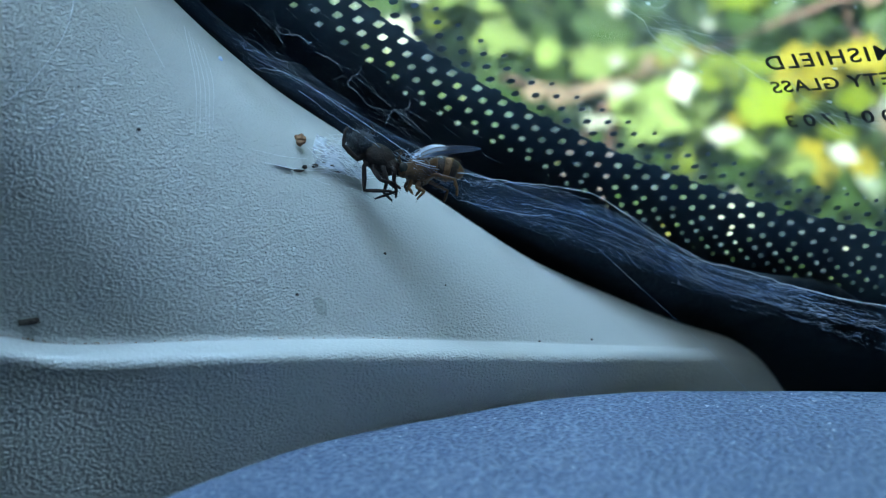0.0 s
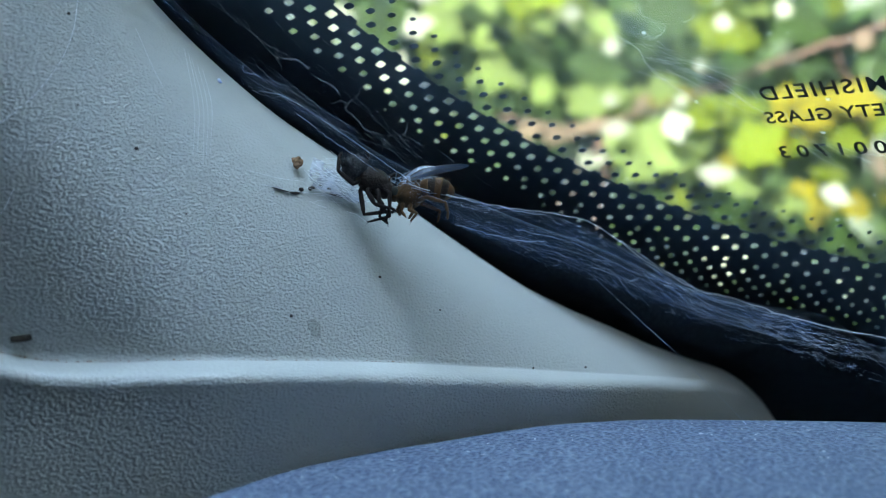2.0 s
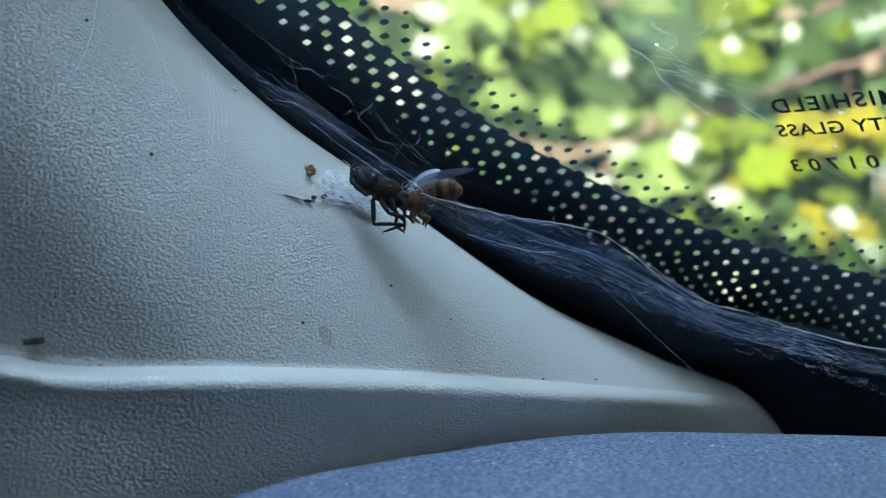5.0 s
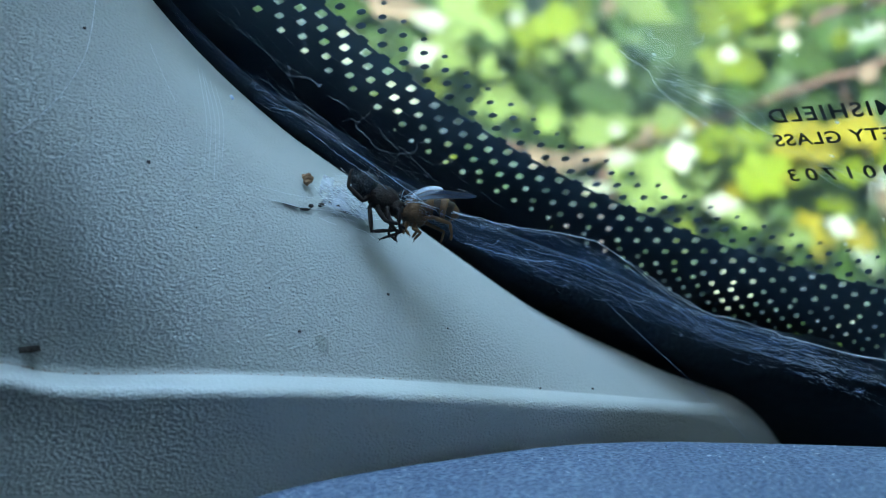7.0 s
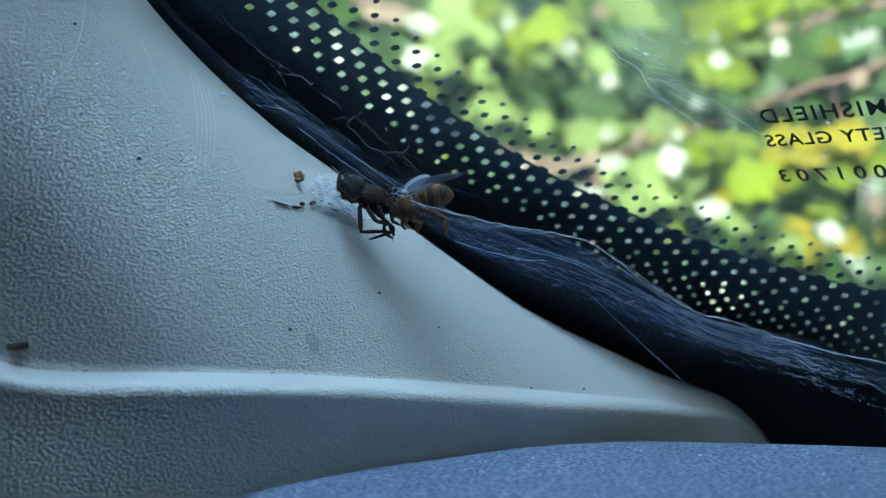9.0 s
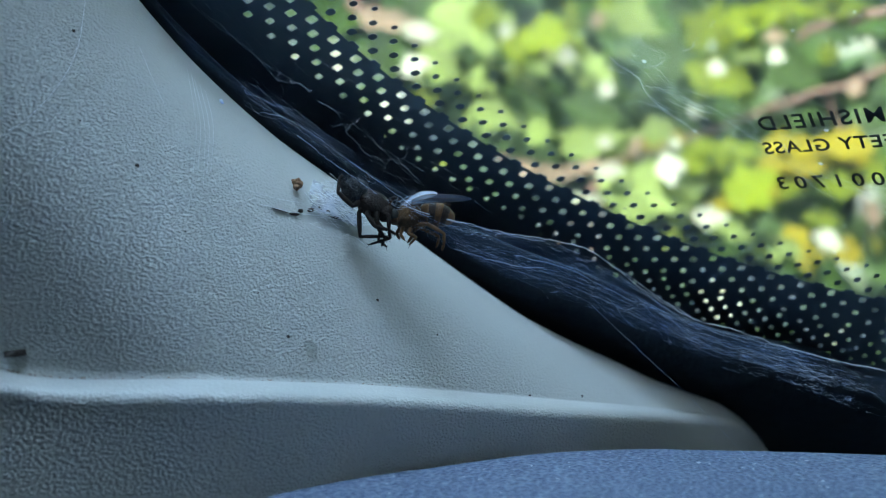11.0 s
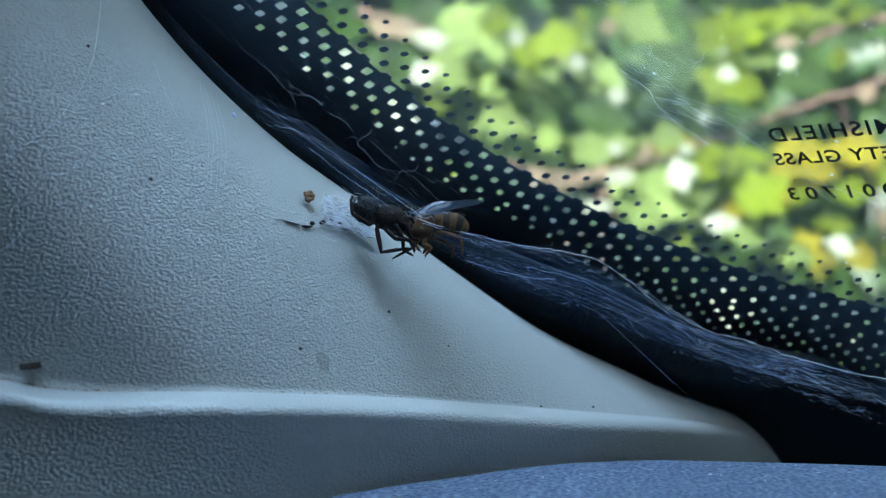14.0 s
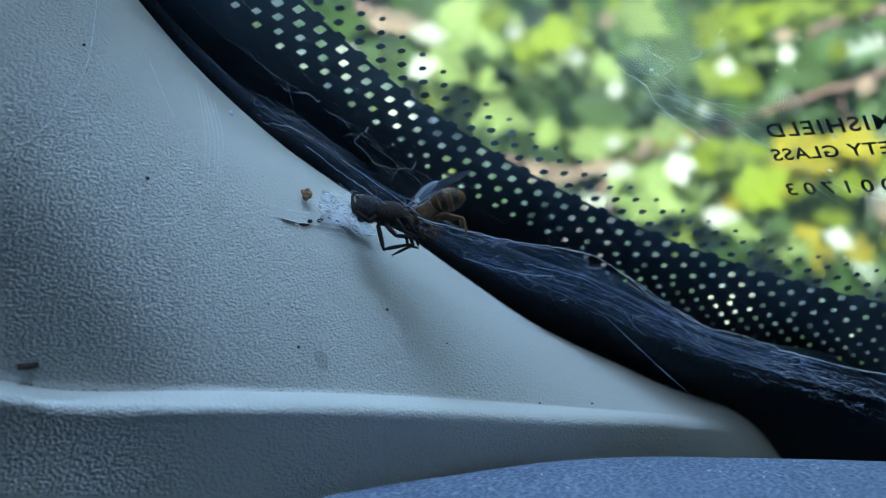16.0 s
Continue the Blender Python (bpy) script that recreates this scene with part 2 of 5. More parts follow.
M_ROAD_FILM = lit_through("road_film", (0.74, 0.86, 0.72), 0.018, 0.05, 160)
# whitened beyond its dust, in place of bright light behind the spots
M_EDGE_FILM = lit_through("edge_film", (0.92, 0.92, 0.86), -0.35, 0.62, 320)
M_DUST = lit_through("glass_dust", (0.9, 0.95, 0.9), 0.25, 0.6, 900)
M_SMEAR = lit_through("dried_smear", (0.55, 0.76, 0.64), 0.015, 0.13, 500)
M_TRACE = lit_through("silk_trace", (0.82, 0.92, 0.88), 0.18, 0.54, 700)
M_SILKY = material("silk_film", (0.82, 0.85, 0.93), 0.5, second=(0.66, 0.72, 0.84), mix_scale=900)
clear(M_SILKY, 0.3)


def patchy(m, low, high, scale):
    """Lets the cover of a film come and go in small clouds."""
    nt, nodes = m.node_tree, m.node_tree.nodes
    tx, rg = nodes.new("ShaderNodeTexNoise"), nodes.new("ShaderNodeMapRange")
    tx.inputs["Scale"].default_value, tx.inputs["Detail"].default_value = scale, 6
    rg.inputs["From Min"].default_value, rg.inputs["From Max"].default_value = 0.35, 0.65
    rg.inputs["To Min"].default_value, rg.inputs["To Max"].default_value = low, high
    nt.links.new(nodes.new("ShaderNodeTexCoord").outputs["Object"], tx.inputs["Vector"])
    nt.links.new(tx.outputs["Fac"], rg.inputs["Value"])
    nt.links.new(rg.outputs[0], [n for n in nodes if n.type == "MIX_SHADER"][0].inputs[0])


patchy(M_SILKY, 0.12, 0.95, 800)


def streaky(m, low, high, scale, stretch):
    """A film whose cover comes and goes in drawn-out streaks."""
    nt, nodes = m.node_tree, m.node_tree.nodes
    clear(m, 0.8)
    co = nodes.new("ShaderNodeUVMap")
    mp, tx, rg = nodes.new("ShaderNodeMapping"), nodes.new("ShaderNodeTexNoise"), nodes.new("ShaderNodeMapRange")
    mp.inputs["Scale"].default_value = stretch
    tx.inputs["Scale"].default_value, tx.inputs["Detail"].default_value = scale, 5
    rg.inputs["From Min"].default_value, rg.inputs["From Max"].default_value = 0.46, 0.70
    rg.inputs["To Min"].default_value, rg.inputs["To Max"].default_value = high, low
    nt.links.new(co.outputs[0], mp.inputs["Vector"])
    nt.links.new(mp.outputs[0], tx.inputs["Vector"])
    nt.links.new(tx.outputs["Fac"], rg.inputs["Value"])
    mix = [n for n in nodes if n.type == "MIX_SHADER"][0]
    # thins out towards both borders
    sep, mid, ab, fade, most = nodes.new("ShaderNodeSeparateXYZ"), nodes.new("ShaderNodeMath"), nodes.new("ShaderNodeMath"), nodes.new("ShaderNodeMapRange"), nodes.new("ShaderNodeMath")
    mid.operation, ab.operation, most.operation = "SUBTRACT", "ABSOLUTE", "MAXIMUM"
    mid.inputs[1].default_value = 0.5
    fade.inputs["From Min"].default_value, fade.inputs["From Max"].default_value = 0.15, 0.49
    nt.links.new(co.outputs[0], sep.inputs[0])
    nt.links.new(sep.outputs["Y"], mid.inputs[0])
    nt.links.new(mid.outputs[0], ab.inputs[0])
    nt.links.new(ab.outputs[0], fade.inputs["Value"])
    nt.links.new(fade.outputs[0], most.inputs[0])
    nt.links.new(rg.outputs[0], most.inputs[1])
    nt.links.new(most.outputs[0], mix.inputs[0])
    return m


streaky(M_HAZE, 0.68, 0.985, 7.0, (1.6, 4.5, 1.0))
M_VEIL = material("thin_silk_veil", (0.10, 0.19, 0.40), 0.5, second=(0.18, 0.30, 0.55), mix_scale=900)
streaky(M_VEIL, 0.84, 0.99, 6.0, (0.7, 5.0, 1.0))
M_SPIDER = material("spider_skin", (0.009, 0.0065, 0.006), 0.6, second=(0.026, 0.016, 0.012), mix_scale=1400, bump=(("noise", 5000, 0.0001, (1, 1, 1)),), spec=0.3)
M_SPIDER_BACK = material("spider_abdomen", (0.018, 0.020, 0.023), 0.7, second=(0.085, 0.092, 0.10), mix_scale=1500, bump=(("noise", 4500, 0.00015, (1, 1, 1)),), spec=0.25)
M_FLY_DARK = material("prey_thorax", (0.024, 0.016, 0.010), 0.5, second=(0.15, 0.08, 0.028), mix_scale=900, bump=(("noise", 6000, 0.00012, (1, 1, 1)),), spec=0.3)
M_FLY_AMBER = material("prey_amber", (0.185, 0.098, 0.032), 0.5, second=(0.08, 0.038, 0.016), mix_scale=1100, bump=(("noise", 5000, 0.00008, (1, 1, 1)),), spec=0.35)
M_BAND = material("prey_band", (0.016, 0.011, 0.008), 0.4, second=(0.045, 0.025, 0.012), mix_scale=1100, bump=(("noise", 5000, 0.00008, (1, 1, 1)),), spec=0.4)
M_WING = clear(material("wing_membrane", (0.30, 0.35, 0.46), 0.3, second=(0.25, 0.31, 0.42), mix_scale=1200), 0.45)
M_VEIN = material("wing_vein", (0.12, 0.09, 0.07), 0.4)
M_CRUMB = material("rusty_crumb", (0.38, 0.23, 0.12), 0.8, second=(0.18, 0.09, 0.045), mix_scale=2500, bump=(("noise", 4000, 0.0002, (1, 1, 1)),))
M_CHIP = material("weathered_bark", (0.07, 0.055, 0.045), 0.8, second=(0.035, 0.028, 0.025), mix_scale=1200, bump=(("noise", 3000, 0.0002, (1, 1, 1)),))
M_SPECK = material("dark_speck", (0.03, 0.027, 0.025), 0.7, second=(0.07, 0.05, 0.04), mix_scale=3000)
M_INK = material("black_ink", (0.026, 0.03, 0.026), 0.6)
M_BARK = material("pinkish_bark", (0.14, 0.08, 0.055), 0.7, second=(0.09, 0.055, 0.04), mix_scale=60, bump=(("noise", 160, 0.003, (1, 1, 1)),))
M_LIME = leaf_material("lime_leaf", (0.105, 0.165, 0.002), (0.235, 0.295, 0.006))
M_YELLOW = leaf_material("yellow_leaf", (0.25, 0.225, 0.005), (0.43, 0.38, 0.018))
# sun glints on the leaves, put into a near-white leaf colour
M_GLINT = leaf_material("glint_leaf", (0.46, 0.50, 0.37), (0.56, 0.58, 0.45), through=0.2)
# softer leaf highlights, put into a paler green
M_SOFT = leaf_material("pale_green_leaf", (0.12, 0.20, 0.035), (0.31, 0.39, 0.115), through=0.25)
M_GREEN = leaf_material("green_leaf", (0.034, 0.070, 0.012), (0.055, 0.10, 0.018))
M_DEEP = leaf_material("deep_leaf", (0.034, 0.060, 0.016), (0.05, 0.082, 0.022))
M_PEACH = leaf_material("peach_leaf", (0.30, 0.215, 0.14), (0.36, 0.28, 0.20))

M_GLASS = bpy.data.materials.new("windscreen_glass")
M_GLASS.use_nodes = True
gp = M_GLASS.node_tree.nodes["Principled BSDF"]
gp.inputs["Base Color"].default_value = (0.93, 0.97, 0.94, 1)
gp.inputs["Transmission Weight"].default_value, gp.inputs["Roughness"].default_value, gp.inputs["IOR"].default_value = 1.0, 0.0, 1.5

# ---- pillar trim ----
edge_b = table([(19.9, 62.7), (29.5, 49.2), (38.3, 40.3), (47.0, 34.0), (57.0, 26.7), (66.4, 20.3), (74.1, 16.3), (80.0, 13.2), (86.2, 10.0), (93.4, 7.4), (99.0, 5.9), (103.5, 4.8), (108.5, 2.9), (112, -0.4), (114.5, -9)])
ridge_b = table([(-40, 15.5), (0, 15.2), (11, 14.5), (16.7, 13.2), (29.2, 12.2), (45.3, 10.5), (65.2, 7.7), (74.4, 6.5), (84.3, 5.3), (91.5, 4.5), (96.5, 3.7), (100.5, 2.7), (106, 0.3), (111, -4), (114.5, -10)])


def pillar_trim():
    rows, grain = [], []
    for i in range(195):
        a = -80 + i * 1.0
        be, br = min(edge_b(a), 68), ridge_b(a)
        be = max(be, br + 0.05)
        room = be - br
        r = min(6.0, room * 0.6)
        row = [(be - 3 * r, -22, 0)]
        for k in range(13):
            g = math.pi / 2 * (1 - k / 12)
            row.append((be - r + r * math.sin(g) * 1.0 - (0 if k else 0.3), -r + r * math.cos(g), 0.15))
        top, low = be - r, br
        for k in range(1, 25):
            b = top + (low - top) * (1 - (1 - k / 25) ** 1.25)
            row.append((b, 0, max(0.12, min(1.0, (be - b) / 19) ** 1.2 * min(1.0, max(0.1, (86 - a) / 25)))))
        fade = min(1.0, max(0.0, (101 - a) / 38))
        out, drop = 2.1 * fade, 1.35 * max(fade, 0.1)
        for k in range(8):
            row.append((low - drop * k / 7 * (0.75 + 0.25 * k / 7), out * k / 7, 0.22))
        b0 = row[-1][0]
        for k in range(1, 7):
            row.append((b0 - k * 0.24, out + fade * (0.23 * k - 0.024 * k * k) - 0.01 * k * k, 0.22 + 0.78 * k / 6 * min(1.0, max(0.4, (104 - a) / 20))))
        b0, o0, _ = row[-1]
        for k in range(1, 9):
            row.append((b0 - k * 4, o0 - k * (0.85 + 1.9 * min(1.0, max(0.0, (a - 15) / 70))), (0.95 + 0.95 * min(1.0, max(0.0, (a - 15) / 30))) * min(1.0, max(0.2, (106 - a) / 20))))
        # the face crowns away towards its free edge, and the tip folds back under the glass to darken it
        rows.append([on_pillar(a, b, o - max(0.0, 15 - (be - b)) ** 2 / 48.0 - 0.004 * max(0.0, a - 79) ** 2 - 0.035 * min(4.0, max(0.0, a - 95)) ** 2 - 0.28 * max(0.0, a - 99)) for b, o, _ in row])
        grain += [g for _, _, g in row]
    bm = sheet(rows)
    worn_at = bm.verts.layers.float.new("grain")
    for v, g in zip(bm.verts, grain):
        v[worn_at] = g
    back = bmesh.ops.extrude_face_region(bm, geom=[f for f in bm.faces])
    for v in back["geom"]:
        if isinstance(v, bmesh.types.BMVert):
            v.co -= P_N * 0.0025
    bmesh.ops.recalc_face_normals(bm, faces=bm.faces)
    ob = part("pillar_trim", bm, M_TRIM)
    return tagged(ob, "grained grey-beige plastic windscreen pillar trim with a moulded ridge", "car trim", kind="structure")


pillar_trim()


def edge_shade_seal():
    """Black rubber lip between the trim's free edge and the glass, added and raised to shade that edge."""
    rows = []
    for i in range(125):
        a = 26 + i
        be = edge_b(min(a, 100.0)) - 0.35 * max(0.0, a - 100)
        up = 3.0 * min(1.0, max(0.0, (a - 58) / 12))
        low = -5 - 5.5 * min(1.0, max(0.0, (74 - a) / 22))
        lip = [(1.4, -12.0, 0), (1.5, -5.0, 0.1), (1.9, -1.5, 0.65), (2.6, 0.3, 1), (3.3, 0.2, 1), (4.0, -2.0, 0.4), (4.4, -12.0, 0)]
        k = min(1.0, 0.4 + max(0.0, a - 45) * 0.015) + 0.045 * max(0.0, min(a, 104) - 82)
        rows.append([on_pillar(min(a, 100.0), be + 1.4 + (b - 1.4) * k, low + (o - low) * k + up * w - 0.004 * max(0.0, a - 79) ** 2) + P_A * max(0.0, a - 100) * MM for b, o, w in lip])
    ob = part("edge_shade_seal", sheet(rows, True), M_SEAL)
    return tagged(ob, "black rubber seal between pillar trim and windscreen, its lip added to shade the trim", "seal", kind="structure")


edge_shade_seal()

# ---- dashboard ----
dash_mid = table([(-30, 47), (-20.5, 66), (-15.2, 74.8), (-10.6, 80.6), (-4.3, 85.6), (0.8, 88.4), (6.0, 91.6), (11.5, 94.0), (19.6, 95.2), (27.2, 94.2), (39.8, 91.8), (55, 87), (70, 81)])


def dash_edge(x):
    return 47 + (x + 30) * 1.9 if x < -30 else 81 - (x - 70) * 0.36 if x > 70 else dash_mid(x)



def dashboard():
    rows = []
    xs = [-300, -200, -120, -80] + [-60 + 2 * i for i in range(66)] + [80, 100, 150, 250, 450, 900]
    for x in xs:
        ye = dash_edge(x)
        row = []
        for k in range(13):
            y = -500 + (ye - 6 + 500) * (1 - (1 - k / 12) ** 2.2)
            row.append((y, 0.0))
        for k in range(1, 9):
            g = k / 8 * math.pi / 2
            row.append((ye - 6 + 6 * math.sin(g), -3.4 + 3.4 * math.cos(g)))
        row += [(ye - 0.5, -12), (ye - 6, -40)]
        rows.append([Vector((x, y, z - 0.55 + 0.012 * max(-40, min(x, 80)))) * MM for y, z in row])
    bm = sheet(rows)
    ob = part("dashboard", bm, M_DASH)
    return tagged(ob, "blue-grey grained dashboard top with a softly rounded far edge", "dashboard", kind="structure")


dashboard()


def dash_flecks():
    """Pale flakes lying in the dashboard's grain, thickest along its far edge."""
    rnd = random.Random(17)
    bm = bmesh.new()
    for i in range(420):
        x = rnd.uniform(-32, 62)
        y = dash_edge(x) - 5.5 - 42 * rnd.random() ** 1.7
        z = -0.55 + 0.012 * x + 0.08
        ang, l, w = rnd.uniform(0, 6.28), rnd.uniform(0.08, 0.30), rnd.uniform(0.05, 0.13)
        e, f = Vector((math.cos(ang), math.sin(ang), rnd.uniform(-0.3, 0.3))) * l, Vector((-math.sin(ang), math.cos(ang), rnd.uniform(0.0, 0.8))) * w
        c = Vector((x, y, z))
        bm.faces.new([bm.verts.new((c + p) * MM) for p in (-e, f * 0.7 - e * 0.3, e * 0.8, -f)])
    tagged(part("dash_flecks", bm, M_FLAKE, smooth=False), "pale flecks on the dashboard top", "dust", kind="stuff")


dash_flecks()

# ---- windscreen ----
EDGE_U, EDGE_V = (-2.119e-05, 0.0075634, 0.133091, -67.593), (2.880e-05, 0.00087218, -0.981061, -46.014)


def edge_at(s):
    """The print's edge line at s millimetres along it, and the way across it, to the clear glass."""
    c = min(max(s, -2.0), 76.0)
    u, v = np.polyval(EDGE_U, c), np.polyval(EDGE_V, c)
    du, dv = np.polyval(np.polyder(EDGE_U), c), np.polyval(np.polyder(EDGE_V), c)
    n = math.hypot(du, dv)
    du, dv = du / n, dv / n
    return u + du * (s - c), v + dv * (s - c), -dv, du


PRINT_ROWS = (-1.75, -3.42, -5.12, -6.95, -8.75)
FINE_ROWS = (-10.7, -12.6, -14.4, -16.1, -17.8)


def column(k):
    """How far along the edge the k-th column of spots stands."""
    return 0.8 + 3.1 * k + 0.02 * k * k if 0 <= k <= 13 else 0.8 + 3.1 * k if k < 0 else 44.48 + 3.47 * (k - 13)


def on_print(s, v, off=0.05):
    u0, v0, nu, nv = edge_at(s)
    return on_glass(u0 + nu * v, v0 + nv * v, off)


def spot_axes(s):
    """The two half sides of a printed spot, which turn along the edge, in the glass plane."""
    f = min(max(s, -20.0), 90.0) - 4
    a, b = radians(-69.4 + 1.09 * f), radians(16.4 + 0.785 * f)
    return Vector((math.cos(a), math.sin(a))) * 0.41, Vector((math.cos(b), math.sin(b))) * (0.72 - 0.0009 * f)


def windscreen():
    screen = empty("windscreen", Matrix.Translation(on_glass(-60, -60)))
    tagged(screen, "raked laminated windscreen glass with a black dotted edge print", "windscreen", kind="structure")
    inv = screen.matrix_world.inverted()
    bm = bmesh.new()
    corners = [(-110, 300), (1150, 300), (1150, -150), (-110, -150)]
    lo = [bm.verts.new(inv @ on_glass(u, v, 0.0)) for u, v in corners]
    hi = [bm.verts.new(inv @ on_glass(u, v, -4.8)) for u, v in corners]
    bm.faces.new(lo), bm.faces.new(hi[::-1])
    for i in range(4):
        bm.faces.new((lo[i], lo[(i + 1) % 4], hi[(i + 1) % 4], hi[i]))
    bmesh.ops.recalc_face_normals(bm, faces=bm.faces)
    pane = part("pane", bm, M_GLASS, screen, "clear laminated glass", smooth=False)
    pane.visible_shadow = False

    # printed band with rows of shrinking clear spots
    bm = bmesh.new()
    s_from, s_to = -16, 32

    steps = (-1.0, -0.8, 0.0, 0.8)
    rim = [(x, -1.0) for x in steps] + [(1.0, x) for x in steps] + [(-x, 1.0) for x in steps] + [(-1.0, -x) for x in steps]

    def ring(sc, vc, h, v_lo, v_hi, s_lo, s_hi):
        """A cell of the print round one clear, softly cornered square."""
        n, a, b = len(rim), [], []
        u0, v0, nu, nv = edge_at(sc)
        centre, (ex, ey) = Vector((u0 + nu * vc, v0 + nv * vc)), spot_axes(sc)
        for x, y in rim:
            k = h * (0.93 if abs(x) == abs(y) else 1.0)
            a.append(bm.verts.new(inv @ on_print((s_lo + s_hi) / 2 + x * (s_hi - s_lo) / 2, (v_lo + v_hi) / 2 + y * (v_hi - v_lo) / 2)))
            q = centre + (ex * x + ey * y) * k
            b.append(bm.verts.new(inv @ on_glass(q.x, q.y, 0.05)))
        for i in range(n):
            bm.faces.new((a[i], a[(i + 1) % n], b[(i + 1) % n], b[i]))

    every = PRINT_ROWS + FINE_ROWS + (-19.6,)
    for k, vm in enumerate(every[:-1]):
        hi_m = -0.25 if k == 0 else (vm + every[k - 1]) / 2
        lo_m = (vm + every[k + 1]) / 2
        fine = k - len(PRINT_ROWS)
        for i in range(s_from, s_to) if fine < 0 else range(-24, 48):
            if fine < 0:
                q = i + 0.5 * (k % 2)
                sc, s0, s1 = column(q), column(q - 0.5), column(q + 0.5)
                size = (1.0 - 0.055 * k) * (1 - 0.0012 * max(sc, 0))
            else:
                # closer rows of smaller spots, which set in further along
                sc = 1.5 + 2.2 * (i + 0.5 * (fine % 2))
                s0, s1 = sc - 1.1, sc + 1.1
                size = (0.66 - 0.03 * fine) * min(1.0, max(0.04, (sc - (15, 36, 42, 48, 54)[fine]) / 5))
            lift = 0.0065 * min(max(sc, 0), 80)
            ring(sc, vm + lift, size * random.uniform(0.93, 1.05), lo_m, hi_m, s0, s1)
    v_end = (every[-2] + every[-1]) / 2
    last = None
    for i in range(s_from * 2, s_to * 2 + 1):
        s = column(i / 2)
        pair = [bm.verts.new(inv @ on_print(s, v)) for v in (v_end, -80.0)]
        if last:
            bm.faces.new((last[0], pair[0], pair[1], last[1]))
        last = pair
    # ragged outer line of half-merged spots
    for i in range(s_from, s_to):
        sc, h = column(i + 0.5), 0.62
        vs = [bm.verts.new(inv @ on_print(sc + h * x, h * y - 0.25, 0.05)) for x, y in ((-1, 0), (-0.92, 0.72), (-0.75, 0.92), (0.75, 0.92), (0.92, 0.72), (1, 0))]
        bm.faces.new(vs)
    bmesh.ops.remove_doubles(bm, verts=bm.verts, dist=2e-6)
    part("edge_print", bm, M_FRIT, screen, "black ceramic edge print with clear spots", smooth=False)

    # black spots on the clear glass
    shapes = {}
    for k in range(4):
        for i in range(-3, 25):
            s, v = column(i + 0.5 * (k % 2)) + 0.03 * k, 1.3 + 1.72 * k
            key = (k, i // 4)
            if key not in shapes:
                ex, ey = spot_axes(s)
                me = shapes[key] = bpy.data.meshes.new("spot")
                pts = []
                for q in range(16):
                    x, y = math.cos(q * math.pi / 8), math.sin(q * math.pi / 8)
                    t = (0.94, 0.86, 0.73, 0.56)[k] * (abs(x) ** 3.2 + abs(y) ** 3.2) ** (-1 / 3.2) * MM
                    p = (ex * x + ey * y) * t
                    pts.append((p.x, p.y, 0))
                me.from_pydata(pts, [], [tuple(range(16))])
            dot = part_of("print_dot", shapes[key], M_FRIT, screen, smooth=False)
            dot.matrix_local = inv @ Matrix.Translation(on_print(s, v, 0.06)) @ Matrix((G_U, G_V, G_N)).transposed().to_4x4()
    return screen


screen = windscreen()


def lettering(screen):
    """Mark in the glass, to be read from outside."""
    inv = screen.matrix_world.inverted()
    turn = Matrix((-G_U, G_V, G_N)).transposed().to_4x4()

    def word(text, u, v, size, stretch, space):
        cu = bpy.data.curves.new("lettering", "FONT")
        cu.body, cu.size, cu.align_x, cu.align_y = text, size * MM, "RIGHT", "CENTER"
        cu.space_character = space
        cu.offset = 0.00004
        cu.materials.append(M_INK)
        ob = new("lettering", cu)
        ob.parent = screen
        ob.matrix_local = inv @ Matrix.Translation(on_glass(u, v, 0.07)) @ turn @ Matrix.Diagonal((stretch, 1, 1, 1))
        return ob

    word("SAFETY GLASS", -30.3, -73.4, 2.6, 0.78, 1.12)
    word("001703", -30.6, -79.2, 2.9, 0.8, 1.55)
    word("MISHIELD", -29.8, -69.7, 2.9, 0.78, 1.2)


lettering(screen)


